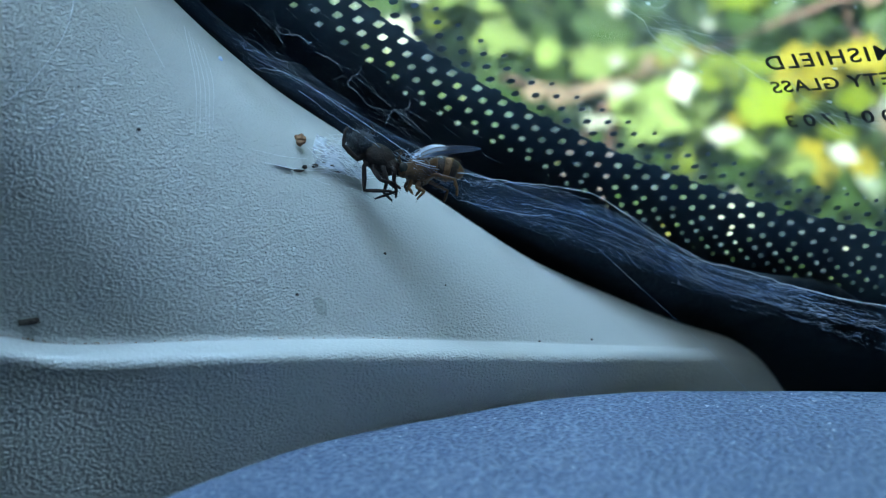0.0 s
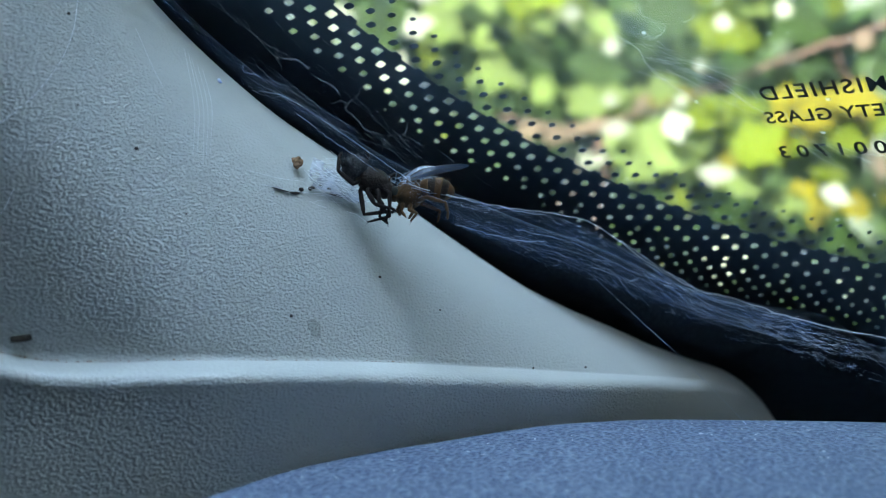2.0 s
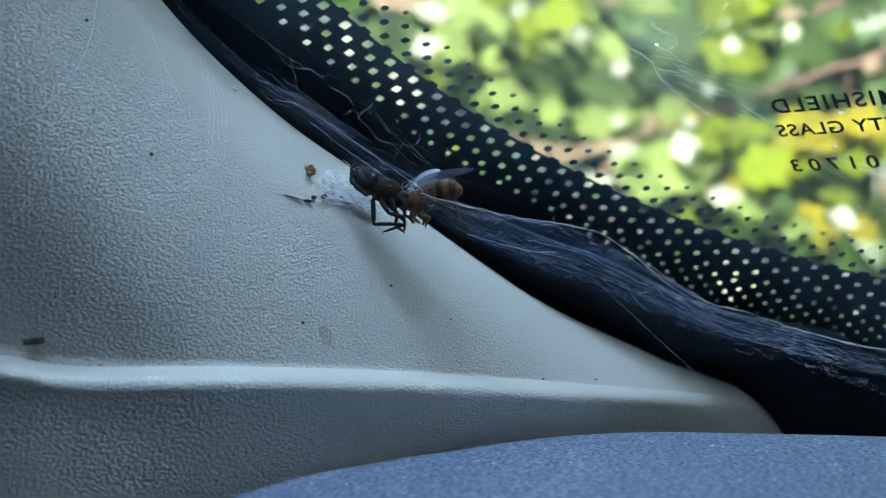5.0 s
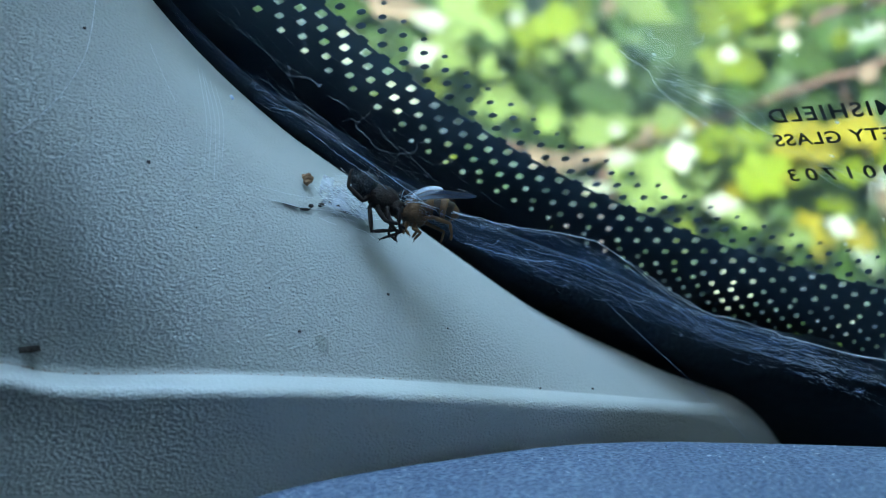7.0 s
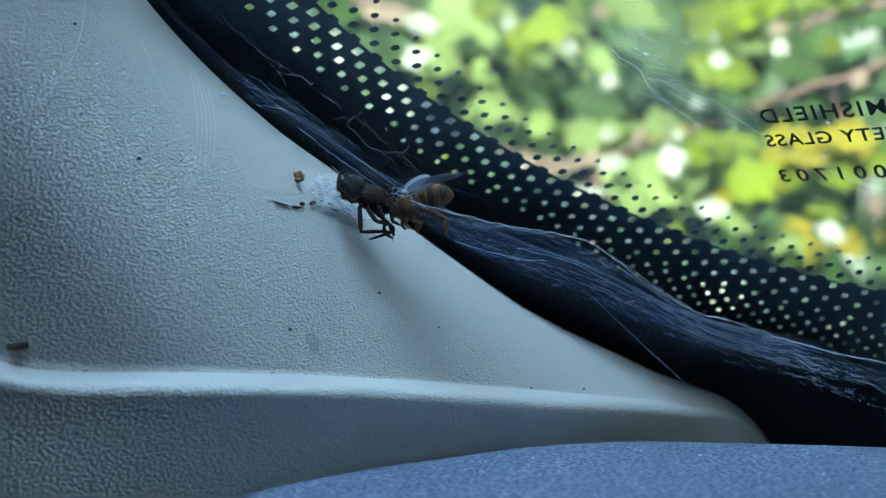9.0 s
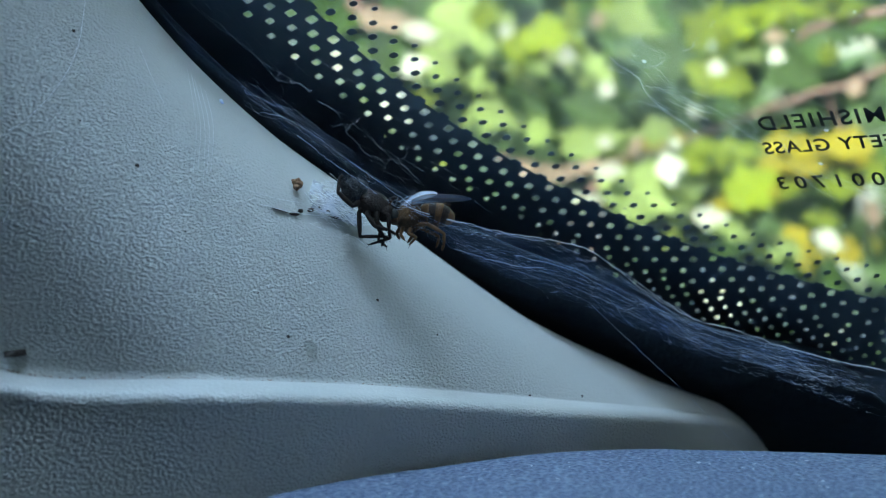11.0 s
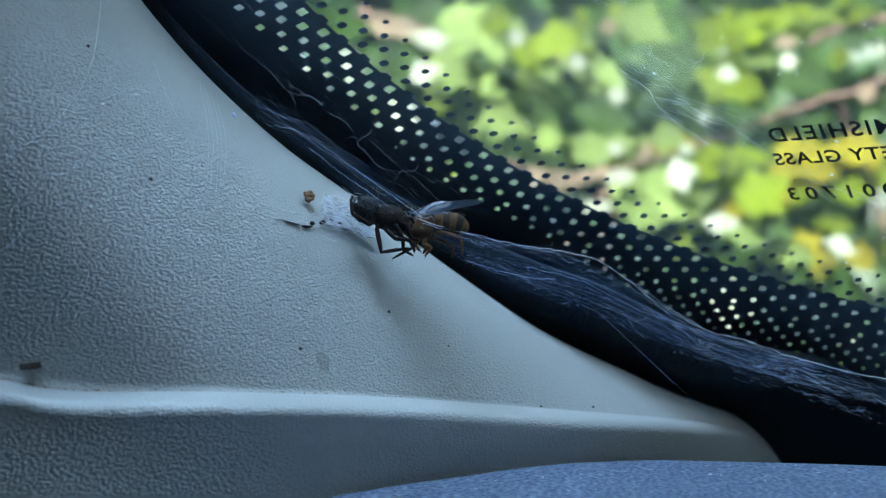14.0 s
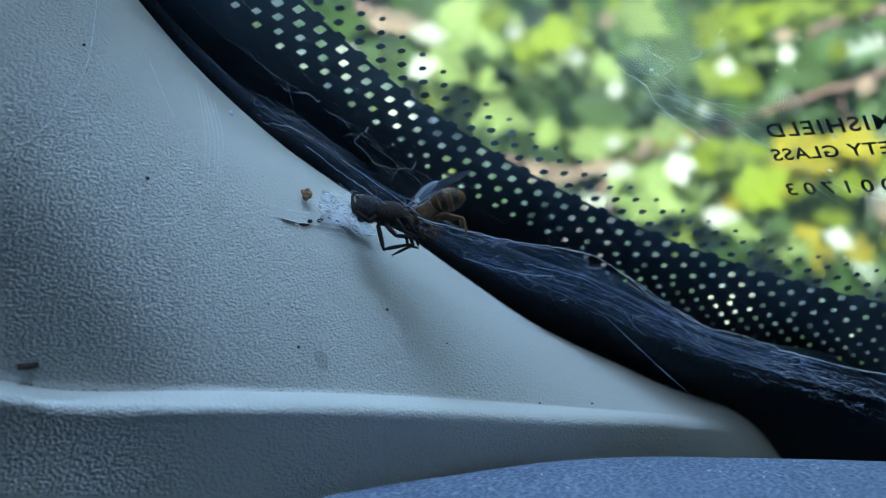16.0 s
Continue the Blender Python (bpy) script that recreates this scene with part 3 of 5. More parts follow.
def cabin():
    """Plain shell that closes the car round and behind the view, its top set low to shade the trim."""
    FAR, EDGE = 1.2, 0.02

    def place(l, f, z):
        p = LATERAL * l + FORWARD * f
        return Vector((p.x, p.y, z))

    def slab(name, pts, thick, label):
        bm = bmesh.new()
        a = [bm.verts.new(p) for p in pts]
        n = (pts[1] - pts[0]).cross(pts[2] - pts[0]).normalized() * thick
        b = [bm.verts.new(p + n) for p in pts]
        bm.faces.new(a), bm.faces.new(b[::-1])
        for i in range(len(a)):
            bm.faces.new((a[i], a[(i + 1) % len(a)], b[(i + 1) % len(a)], b[i]))
        bmesh.ops.recalc_face_normals(bm, faces=bm.faces)
        tagged(part(name, bm, M_BODY if name in ("cowl", "pillar_body") else M_LINER, smooth=False), label, "car interior", kind="structure")

    z = lambda f: 0.085 - 0.612 * f - 0.004
    slab("wall_side", [place(-0.105, f, h) for f, h in ((-1.6, -0.6), (0.045, -0.6), (0.045, z(0.045)), (EDGE, z(EDGE)), (-1.6, z(EDGE)))], -0.03, "plain grey lining of the car's near side")
    slab("pillar_body", [place(-0.105, f, h) for f, h in ((0.045, -0.6), (0.26, -0.6), (0.26, z(0.26)), (0.045, z(0.045)))], -0.03, "black painted body behind the pillar trim")
    slab("wall_far_side", [place(FAR, f, h) for f, h in ((-1.6, -0.6), (0.24, -0.6), (0.24, z(0.24)), (EDGE, z(EDGE)), (-1.6, z(EDGE)))], 0.03, "plain grey lining of the car's far side")
    # unseen slab added just over the view to shade the trim's near end
    slab("shade_slab", [place(l, f, z(EDGE)) for l, f in ((-0.105, EDGE), (FAR, EDGE), (FAR, -1.6), (-0.105, -1.6))], -0.004, "plain grey unseen slab, set low to shade the trim")
    slab("wall_back", [place(l, -1.6, h) for l, h in ((-0.105, -0.6), (FAR, -0.6), (FAR, z(EDGE)), (-0.105, z(EDGE)))], 0.03, "plain grey lining behind the seats")
    slab("floor", [place(l, f, -0.6) for l, f in ((-0.105, -1.6), (FAR, -1.6), (FAR, 0.24), (-0.105, 0.24))], 0.03, "plain grey cabin floor")
    slab("cowl", [place(l, f, -0.045) for l, f in ((-0.105, 0.0), (FAR, 0.0), (FAR, 0.24), (-0.105, 0.24))], 0.01, "black cowl under the windscreen")


cabin()

bm = bmesh.new()
bmesh.ops.create_grid(bm, x_segments=40, y_segments=40, size=300.0)
for v in bm.verts:
    v.co.z = -1.05 + 0.02 * noise.noise(v.co * 0.05)
tagged(part("ground", bm, M_GROUND), "dry grassy soil under the shrubs", "ground", kind="structure")

# ---- shrubs outside ----
# bearing across and up, size along and across, turn in degrees
LIME_LEAVES = [
    (0.126, 0.243, 0.062, 0.033, 10),
    (0.099, 0.226, 0.054, 0.024, -15),
    (0.057, 0.262, 0.036, 0.024, 20),
    (0.291, 0.253, 0.057, 0.030, 70),
    (0.337, 0.257, 0.077, 0.027, 5),
    (0.379, 0.269, 0.054, 0.020, 0),
    (0.427, 0.271, 0.071, 0.020, 8),
    (0.305, 0.196, 0.074, 0.036, -5),
    (0.322, 0.185, 0.036, 0.027, -50),
    (0.282, 0.110, 0.065, 0.025, 12),
    (0.324, 0.118, 0.048, 0.020, -8),
    (0.296, 0.093, 0.027, 0.020, 0),
    (0.340, 0.083, 0.057, 0.043, 25),
    (0.421, 0.223, 0.023, 0.020, 0),
    (0.415, 0.049, 0.036, 0.017, 10),
    (0.435, 0.083, 0.042, 0.024, -20),
    (0.465, 0.101, 0.036, 0.030, 0),
]
YELLOW_LEAVES = [
    (0.406, 0.112, 0.113, 0.030, 4),
    (0.376, 0.124, 0.048, 0.026, -12),
    (0.447, 0.124, 0.048, 0.036, 15),
    (0.308, 0.062, 0.031, 0.021, 0),
    (0.245, 0.134, 0.042, 0.018, 5),
    (0.384, 0.027, 0.034, 0.027, 25),
    (0.402, 0.006, 0.029, 0.026, 0),
    (0.441, 0.012, 0.037, 0.025, -20),
    (0.356, 0.080, 0.021, 0.027, 60),
]
# near-white leaves in place of sun glints and of brightness behind the print
GLINT_LEAVES = [
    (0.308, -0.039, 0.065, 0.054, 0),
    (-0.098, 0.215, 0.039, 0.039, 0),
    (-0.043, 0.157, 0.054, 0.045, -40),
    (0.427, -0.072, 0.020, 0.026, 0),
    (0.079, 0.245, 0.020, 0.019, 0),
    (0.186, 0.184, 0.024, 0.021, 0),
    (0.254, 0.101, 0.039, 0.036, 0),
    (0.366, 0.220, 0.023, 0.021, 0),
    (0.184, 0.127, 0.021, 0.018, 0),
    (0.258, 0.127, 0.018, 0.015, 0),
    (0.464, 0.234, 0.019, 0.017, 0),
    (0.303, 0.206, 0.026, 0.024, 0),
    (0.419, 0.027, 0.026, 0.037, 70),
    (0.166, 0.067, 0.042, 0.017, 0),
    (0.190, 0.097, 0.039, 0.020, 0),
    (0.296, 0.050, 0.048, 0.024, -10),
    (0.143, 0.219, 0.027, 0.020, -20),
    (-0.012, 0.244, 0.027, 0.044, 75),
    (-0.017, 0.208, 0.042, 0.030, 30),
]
SOFT_LEAVES = [
    (0.211, 0.260, 0.036, 0.059, 85),
    (0.152, 0.213, 0.059, 0.036, -35),
    (0.091, 0.195, 0.074, 0.015, -22),
    (0.172, 0.128, 0.068, 0.030, 5),
    (0.114, 0.139, 0.027, 0.026, 0),
    (0.227, 0.074, 0.095, 0.048, -25),
    (0.275, 0.058, 0.071, 0.036, -20),
    (0.070, 0.244, 0.054, 0.036, -30),
    (0.023, 0.253, 0.054, 0.048, -40),
    (0.239, 0.141, 0.036, 0.027, 0),
    (0.010, 0.208, 0.054, 0.030, -40),
    (0.320, 0.036, 0.042, 0.024, -20),
    (0.177, 0.202, 0.036, 0.026, -40),
    (0.337, 0.220, 0.036, 0.018, 0),
    (0.067, 0.157, 0.048, 0.030, -20),
    (0.370, 0.018, 0.036, 0.024, 0),
]
PEACH_LEAVES = [
    (0.176, 0.257, 0.017, 0.015, 0),
    (0.215, 0.124, 0.027, 0.011, 55),
    (0.099, 0.099, 0.026, 0.017, 0),
    (0.130, 0.094, 0.044, 0.017, -8),
    (0.165, 0.101, 0.054, 0.012, 8),
    (0.364, 0.240, 0.025, 0.013, 0),
    (0.450, 0.187, 0.020, 0.018, 0),
    (-0.043, 0.256, 0.065, 0.020, -18),
    (0.469, 0.055, 0.018, 0.024, 0),
]
GREEN_LEAVES = [
    (0.242, 0.214, 0.071, 0.054, 20),
    (0.242, 0.172, 0.065, 0.042, 0),
    (0.171, 0.160, 0.065, 0.036, 0),
    (0.058, 0.131, 0.048, 0.030, 0),
    (0.385, 0.202, 0.054, 0.036, 0),
    (0.195, 0.238, 0.036, 0.030, 0),
    (0.272, 0.083, 0.048, 0.030, 20),
    (0.385, 0.059, 0.054, 0.030, -10),
    (0.099, 0.160, 0.048, 0.036, 0),
    (0.331, 0.149, 0.048, 0.030, 20),
    (0.456, 0.030, 0.048, 0.036, 0),
]


def leaf_mesh(fold=0.25, droop=0.2, seed=0):
    """A lobed ovate leaf, one unit long and wide, folded along its rib."""
    rnd = random.Random(seed)
    rows = []
    n = 9
    for i in range(n):
        x = i / (n - 1)
        w = 0.5 * (math.sin(math.pi * min(1, x * 1.05) ** 0.75) ** 0.8 if 0 < x < 0.97 else 0.02) * (1 + 0.30 * math.sin(i * 1.9 + seed * 2.3)) + 0.01
        z = -droop * (x - 0.5) ** 2 * 2
        rows.append([Vector((x - 0.5, y * w, z + fold * abs(y) * w + 0.02 * rnd.uniform(-1, 1))) for y in (-1, -0.5, 0, 0.5, 1)])
    return rows


def leaf_data(name, seed):
    bm = sheet(leaf_mesh(0.15 + 0.1 * (seed % 3), 0.15 + 0.1 * (seed % 2), seed))
    me = bpy.data.meshes.new(name)
    bm.to_mesh(me)
    bm.free()
    return me


def bearing(across, up, far):
    """A place from its bearing across and up, and how far ahead it is."""
    return Vector((across * far, far, up * far + 0.018))


def shrub():
    thing = empty("shrub", pose(0.15, 1.15, -1.05))
    tagged(thing, "sunlit leafy shrub beside the car, with lime and yellow leaves and near-white ones for sun glints", "shrub")
    inv = thing.matrix_world.inverted()
    rnd = random.Random(4)

    def limb(name, pts, r0, r1):
        bm = bmesh.new()
        line = spline(pts, 14)
        line = [inv @ (p + Vector((rnd.uniform(-1, 1), rnd.uniform(-1, 1), rnd.uniform(-1, 1))) * 0.003) for p in line]
        tube(bm, line, [r0 + (r1 - r0) * i / 13 for i in range(14)], 8)
        part(name, bm, M_BARK, thing)

    limb("stem", [(0.15, 1.25, -1.05), (0.12, 1.25, -0.5), (0.2, 1.25, -0.02), (0.21, 1.15, 0.1)], 0.03, 0.006)
    limb("branch", [bearing(0.195, 0.107, 1.14), bearing(0.263, 0.131, 1.12), bearing(0.308, 0.145, 1.1), bearing(0.373, 0.172, 1.08), bearing(0.424, 0.185, 1.06), bearing(0.473, 0.203, 1.04), bearing(0.563, 0.232, 1.0)], 0.0018, 0.0048)
    limb("branch", [bearing(0.064, 0.113, 1.2), bearing(0.129, 0.097, 1.15), bearing(0.171, 0.102, 1.12), bearing(0.201, 0.109, 1.12), bearing(0.218, 0.128, 1.1)], 0.006, 0.004)
    limb("branch", [bearing(0.212, 0.122, 1.16), bearing(0.135, 0.030, 1.2), bearing(0.076, -0.077, 1.22)], 0.006, 0.009)
    limb("branch", [bearing(-0.091, 0.273, 1.12), bearing(-0.043, 0.256, 1.12), bearing(-0.008, 0.240, 1.14)], 0.008, 0.006)
    limb("branch", [bearing(0.385, 0.240, 1.1), bearing(0.421, 0.252, 1.08), bearing(0.473, 0.268, 1.05), bearing(0.563, 0.297, 1.0)], 0.005, 0.006)
    limb("branch", [bearing(0.415, 0.184, 1.07), bearing(0.444, 0.113, 1.1), bearing(0.468, 0.030, 1.12)], 0.004, 0.003)
    limb("branch", [bearing(0.076, 0.244, 1.15), bearing(0.141, 0.211, 1.13), bearing(0.189, 0.181, 1.12)], 0.003, 0.002)
    datas = {}
    for kind, mat, rows in (("lime", M_LIME, LIME_LEAVES), ("yellow", M_YELLOW, YELLOW_LEAVES), ("pale", M_GLINT, GLINT_LEAVES), ("soft", M_SOFT, SOFT_LEAVES), ("peach", M_PEACH, PEACH_LEAVES), ("green", M_GREEN, GREEN_LEAVES)):
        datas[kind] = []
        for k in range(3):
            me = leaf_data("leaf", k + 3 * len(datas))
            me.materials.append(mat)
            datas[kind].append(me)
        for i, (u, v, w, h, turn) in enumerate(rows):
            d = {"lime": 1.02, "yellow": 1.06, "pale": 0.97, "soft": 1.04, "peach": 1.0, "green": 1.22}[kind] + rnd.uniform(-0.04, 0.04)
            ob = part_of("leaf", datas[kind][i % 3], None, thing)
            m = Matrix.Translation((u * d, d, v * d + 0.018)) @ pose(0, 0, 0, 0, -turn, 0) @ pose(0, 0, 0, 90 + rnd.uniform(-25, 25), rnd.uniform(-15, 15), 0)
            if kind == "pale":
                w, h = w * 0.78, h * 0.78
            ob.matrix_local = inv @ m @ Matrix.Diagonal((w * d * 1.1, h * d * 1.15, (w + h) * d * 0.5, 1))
            # smaller leaves of the same spray round a large one
            for k in range(3 if kind in ("lime", "yellow", "soft") and w > 0.035 else 0):
                ang, far = rnd.uniform(0, 6.28), rnd.uniform(0.35, 0.6)
                ob = part_of("leaf", datas[kind][k], None, thing)
                mm = Matrix.Translation(((u + math.cos(ang) * w * far) * d, d + rnd.uniform(-0.03, 0.05), (v + math.sin(ang) * h * far) * d + 0.018)) @ pose(0, 0, 0, 0, rnd.uniform(0, 360), 0) @ pose(0, 0, 0, 90 + rnd.uniform(-45, 45), rnd.uniform(-30, 30), 0)
                sz = (w + h) / 2 * d * rnd.uniform(0.4, 0.75)
                ob.matrix_local = inv @ mm @ Matrix.Diagonal((sz, sz * 0.6, sz, 1))
    # bright sprays low down, behind the dotted edge
    for i in range(16):
        f, d = rnd.random(), rnd.uniform(0.98, 1.12)
        u, v = -0.14 + 0.6 * f + rnd.uniform(-0.03, 0.03), 0.21 - 0.40 * f ** 0.8 + rnd.uniform(-0.06, 0.035)
        kind = rnd.choice(("green", "green", "soft") if f < 0.6 else ("green", "soft", "yellow", "green"))
        ob = part_of("leaf", datas[kind][i % 3], None, thing)
        size = rnd.uniform(0.03, 0.065)
        m = Matrix.Translation((u * d, d, v * d + 0.018)) @ pose(0, 0, 0, 0, rnd.uniform(0, 360), 0) @ pose(0, 0, 0, 90 + rnd.uniform(-40, 40), rnd.uniform(-30, 30), 0)
        ob.matrix_local = inv @ m @ Matrix.Diagonal((size, size * rnd.uniform(0.5, 0.8), size, 1))
    for i in range(170):
        d = rnd.uniform(1.15, 1.5)
        u, v = rnd.uniform(-0.3, 0.75), rnd.uniform(-0.3, 0.42)
        kind = rnd.choice(("green", "green", "green", "green", "lime", "green"))
        ob = part_of("leaf", datas[kind][i % 3], None, thing)
        size = rnd.uniform(0.04, 0.085)
        m = Matrix.Translation((u * d, d, v * d + 0.018)) @ pose(0, 0, 0, 0, rnd.uniform(0, 360), 0) @ pose(0, 0, 0, 90 + rnd.uniform(-50, 50), rnd.uniform(-30, 30), 0)
        ob.matrix_local = inv @ m @ Matrix.Diagonal((size, size * rnd.uniform(0.5, 0.8), size, 1))


shrub()


def hedge():
    """Dense leaves further off."""
    rnd = random.Random(9)
    base = leaf_mesh(0.3, 0.3, 2)
    flat = [p for row in base[::2] for p in row[::2]]
    nr, nc = len(base[::2]), 3
    verts, faces, mats = [], [], []
    for i in range(9000):
        y = rnd.uniform(1.6, 2.7)
        p = Vector((rnd.uniform(-1.6, 3.2), y, rnd.uniform(-1.0, 1.5)))
        size = rnd.uniform(0.09, 0.19)
        m = Matrix.Translation(p) @ pose(0, 0, 0, rnd.uniform(20, 130), rnd.uniform(-50, 50), rnd.uniform(0, 360)) @ Matrix.Diagonal((size, size * 0.7, size, 1))
        k = len(verts)
        verts += [m @ q for q in flat]
        for r in range(nr - 1):
            for c in range(nc - 1):
                faces.append((k + r * nc + c, k + r * nc + c + 1, k + (r + 1) * nc + c + 1, k + (r + 1) * nc + c))
                mats.append(0 if i % 3 else 1)
    me = bpy.data.meshes.new("hedge")
    me.from_pydata(verts, [], faces)
    me.materials.append(M_GREEN)
    me.materials.append(M_DEEP)
    me.polygons.foreach_set("material_index", mats)
    me.shade_smooth()
    tagged(new("hedge", me), "dense green hedge leaves in sun and shade", "hedge", kind="stuff")


hedge()


def thicket(name, start, way, length, height, label, lean=Vector()):
    """A tall lumpy wall of foliage, which also blocks sky light."""
    rows = []
    n, m = int(length * 8), int(height * 8)
    side = Vector((way.y, -way.x, 0))
    for i in range(n + 1):
        row = []
        for k in range(m + 1):
            p = Vector(start) + way * (length * i / n) + Vector((0, 0, height * k / m))
            p = p + lean * (k / m) ** 1.5
            row.append(p + side * (0.35 * noise.noise(p * 1.6) + 0.15 * noise.noise(p * 6)) + Vector((0, 0, 0.5 * noise.noise(p * 0.9) if k == m else 0)))
        rows.append(row)
    tagged(part(name, sheet(rows), M_DEEP), label, "hedge", kind="structure")


# side walls and the leaning top ahead are unseen, added to block sky light
thicket("backdrop", (-3.4, 3.3, -1.05), Vector((1, 0, 0)), 8.5, 7.0, "dark green depth of the trees ahead, its unseen top leaned in to block sky light", Vector((0, -1.6, 0)))
thicket("backdrop_far_side", (5.0, 3.2, -1.05), Vector((-0.55, -0.835, 0)), 7.2, 7.0, "unseen dark green foliage wall added on the far side to block sky light", Vector((-0.6, 0.4, 0)))
thicket("backdrop_near_side", (-3.4, 3.3, -1.05), Vector((-0.1, -0.995, 0)), 5.0, 7.0, "unseen dark green foliage wall added on the near side to block sky light", Vector((1.2, 0, 0)))

# ---- debris on the trim ----
def lump(name, a, b, size, mat, label, category, n=1, seed=0, turn=0.0):
    """A crumb resting on the pillar trim."""
    bm = bmesh.new()
    rnd = random.Random(seed)
    base = on_pillar(a, b, 0)
    turnm = Matrix((P_A, P_B, P_N)).transposed().to_4x4() @ pose(0, 0, 0, 0, 0, turn)
    for i in range(n):
        off = Vector((rnd.uniform(-1, 1) * size[0] * 0.6, rnd.uniform(-1, 1) * size[1] * 0.6, size[2] * 0.45)) * MM if n > 1 else Vector((0, 0, size[2] * 0.45 * MM))
        k = 1.0 if n == 1 else rnd.uniform(0.35, 0.7)
        blob(bm, off, [x * MM * k for x in size], pose(0, 0, 0, rnd.uniform(-20, 20), rnd.uniform(-20, 20), rnd.uniform(0, 90) if n > 1 else 0), 0.7, seed + i * 3.7, 8, 10)
    ob = part(name, bm, mat)
    ob.matrix_world = Matrix.Translation(base) @ turnm
    return tagged(ob, label, category, group="debris on the trim")


lump("crumb", 39.1, 29.9, (0.62, 0.5, 0.32), M_CRUMB, "rusty orange crumb stuck to the pillar trim", "crumb", 6, seed=3)
for a, b, r in ((24.4, 30.8, 0.17), (36.3, 15.5, 0.15), (45.9, 18.6, 0.15), (20.0, 42.8, 0.15), (17, 23, 0.08), (28, 25, 0.07), (52, 15, 0.09), (62, 8.3, 0.12), (69, 7.7, 0.12), (34, 19.5, 0.07), (41.6, 28.9, 0.17), (20, 34.5, 0.08)):
    lump("speck", a, b, (r, r * 0.9, r * 0.6), M_SPECK, "tiny dark speck on the pillar trim", "speck", seed=a)
lump("pale_speck", 32.6, 37.6, (0.22, 0.25, 0.1), M_SILK, "tiny white speck on the pillar trim", "speck", seed=8)
def bark_chip():
    """A flat splinter with broken ends."""
    rnd = random.Random(5)
    bm = bmesh.new()
    box(bm, (-0.72, -0.22, 0.02), (0.78, 0.22, 0.42))
    bmesh.ops.subdivide_edges(bm, edges=bm.edges, cuts=3, use_grid_fill=True)
    for v in bm.verts:
        v.co += Vector((rnd.uniform(-1, 1) * 0.09, rnd.uniform(-1, 1) * 0.05, rnd.uniform(-1, 1) * 0.05))
        v.co *= MM
    ob = part("bark_chip", bm, M_CHIP, smooth=False)
    ob.matrix_world = Matrix.Translation(on_pillar(14.1, 15.15)) @ Matrix((P_A, P_B, P_N)).transposed().to_4x4() @ pose(0, 0, 0, 0, 0, 4)
    tagged(ob, "grey-brown bark chip lying above the trim ridge", "chip", group="debris on the trim")


bark_chip()
for a, b, l, w, r in ((37.0, 27.2, 1.2, 0.07, -14), (38.4, 26.9, 0.7, 0.2, -4), (39.1, 27.25, 0.4, 0.28, 5), (40.2, 27.4, 0.55, 0.35, 20), (41.0, 27.6, 0.5, 0.32, -20), (41.8, 27.3, 0.45, 0.28, 10), (42.9, 26.6, 1.6, 0.1, -8), (44.8, 26.0, 1.0, 0.12, -10)):
    lump("husk", a, b, (l * 0.7, w * 0.62, 0.16), M_SPECK, "dark dried husk caught in silk on the trim", "husk", seed=a + b, turn=r)


def crease_dirt():
    """Brown grit gathered in the crease over the ridge."""
    rnd = random.Random(31)
    bm = bmesh.new()
    for i in range(170):
        a = 10 + 38 * rnd.random() ** 2.4
        r = rnd.uniform(0.012, 0.038) * (1.3 if a < 26 else 1.0)
        blob(bm, on_pillar(a, ridge_b(a) + rnd.uniform(-0.02, 0.12), 0.03), [r * 2.2 * MM, r * MM, r * MM], None, 0.5, i, 4, 6)
    tagged(part("grit", bm, M_CRUMB), "brown grit along the crease of the trim ridge", "grit", kind="stuff")


crease_dirt()

# ---- webs ----
def strands(name, guides, count, radius, label, seed, wave=0.35, heavy=(), short=0.3, extra=None, mat=None, kink=0.04):
    """Silk drawn between two guide lines, in millimetres, with a few thicker lines given one by one."""
    rnd = random.Random(seed)
    bm = bmesh.new()
    if guides:
        top, low = [spline(g, 60) for g in guides]
        for i in range(count):
            w0 = rnd.random()
            w1 = min(1, max(0, w0 + rnd.uniform(-0.45, 0.45)))
            length = rnd.uniform(0.04, short) if rnd.random() < 0.7 else rnd.uniform(short, 0.8)
            s0 = (1 - length) * rnd.random() ** 1.5 if rnd.random() < 0.75 else 0
            n = 22
            thick = rnd.choice((0.5, 0.6, 0.7, 0.8, 1.0, 1.9))
            line = []
            ph, amp, dep = rnd.uniform(0, 6), wave * rnd.uniform(0.1, 1), rnd.uniform(-1.0, 1.0)
            for k in range(n):
                f = k / (n - 1)
                j = min(59, int((s0 + f * length) * 59))
                w = w0 + (w1 - w0) * f
                p = top[j].lerp(low[j], w)
                p = p + Vector((0.2 * math.sin(ph + f * 9), dep + 0.4 * math.sin(ph * 2 + f * 5), amp * math.sin(ph + f * 7) + 0.06 * rnd.uniform(-1, 1)))
                line.append(p * MM)
            tube(bm, line, [radius * thick * rnd.uniform(0.5, 1.5) * math.sin(math.pi * (k + 0.4) / n) ** 0.6 * MM for k in range(n)], 3, False)
    for pts, r in heavy:
        line = [(p + Vector((rnd.gauss(0, kink), rnd.uniform(-0.05, 0.05), rnd.gauss(0, kink)))) * MM for p in spline(pts, 7 * len(pts))]
        tube(bm, line, [r * rnd.uniform(0.6, 1.35) * MM for _ in line], 5, False)
    if extra:
        extra(bm, rnd)
    ob = part(name, bm, mat or M_SILK)
    return tagged(ob, label, "spider web", group="webs", kind="stuff")


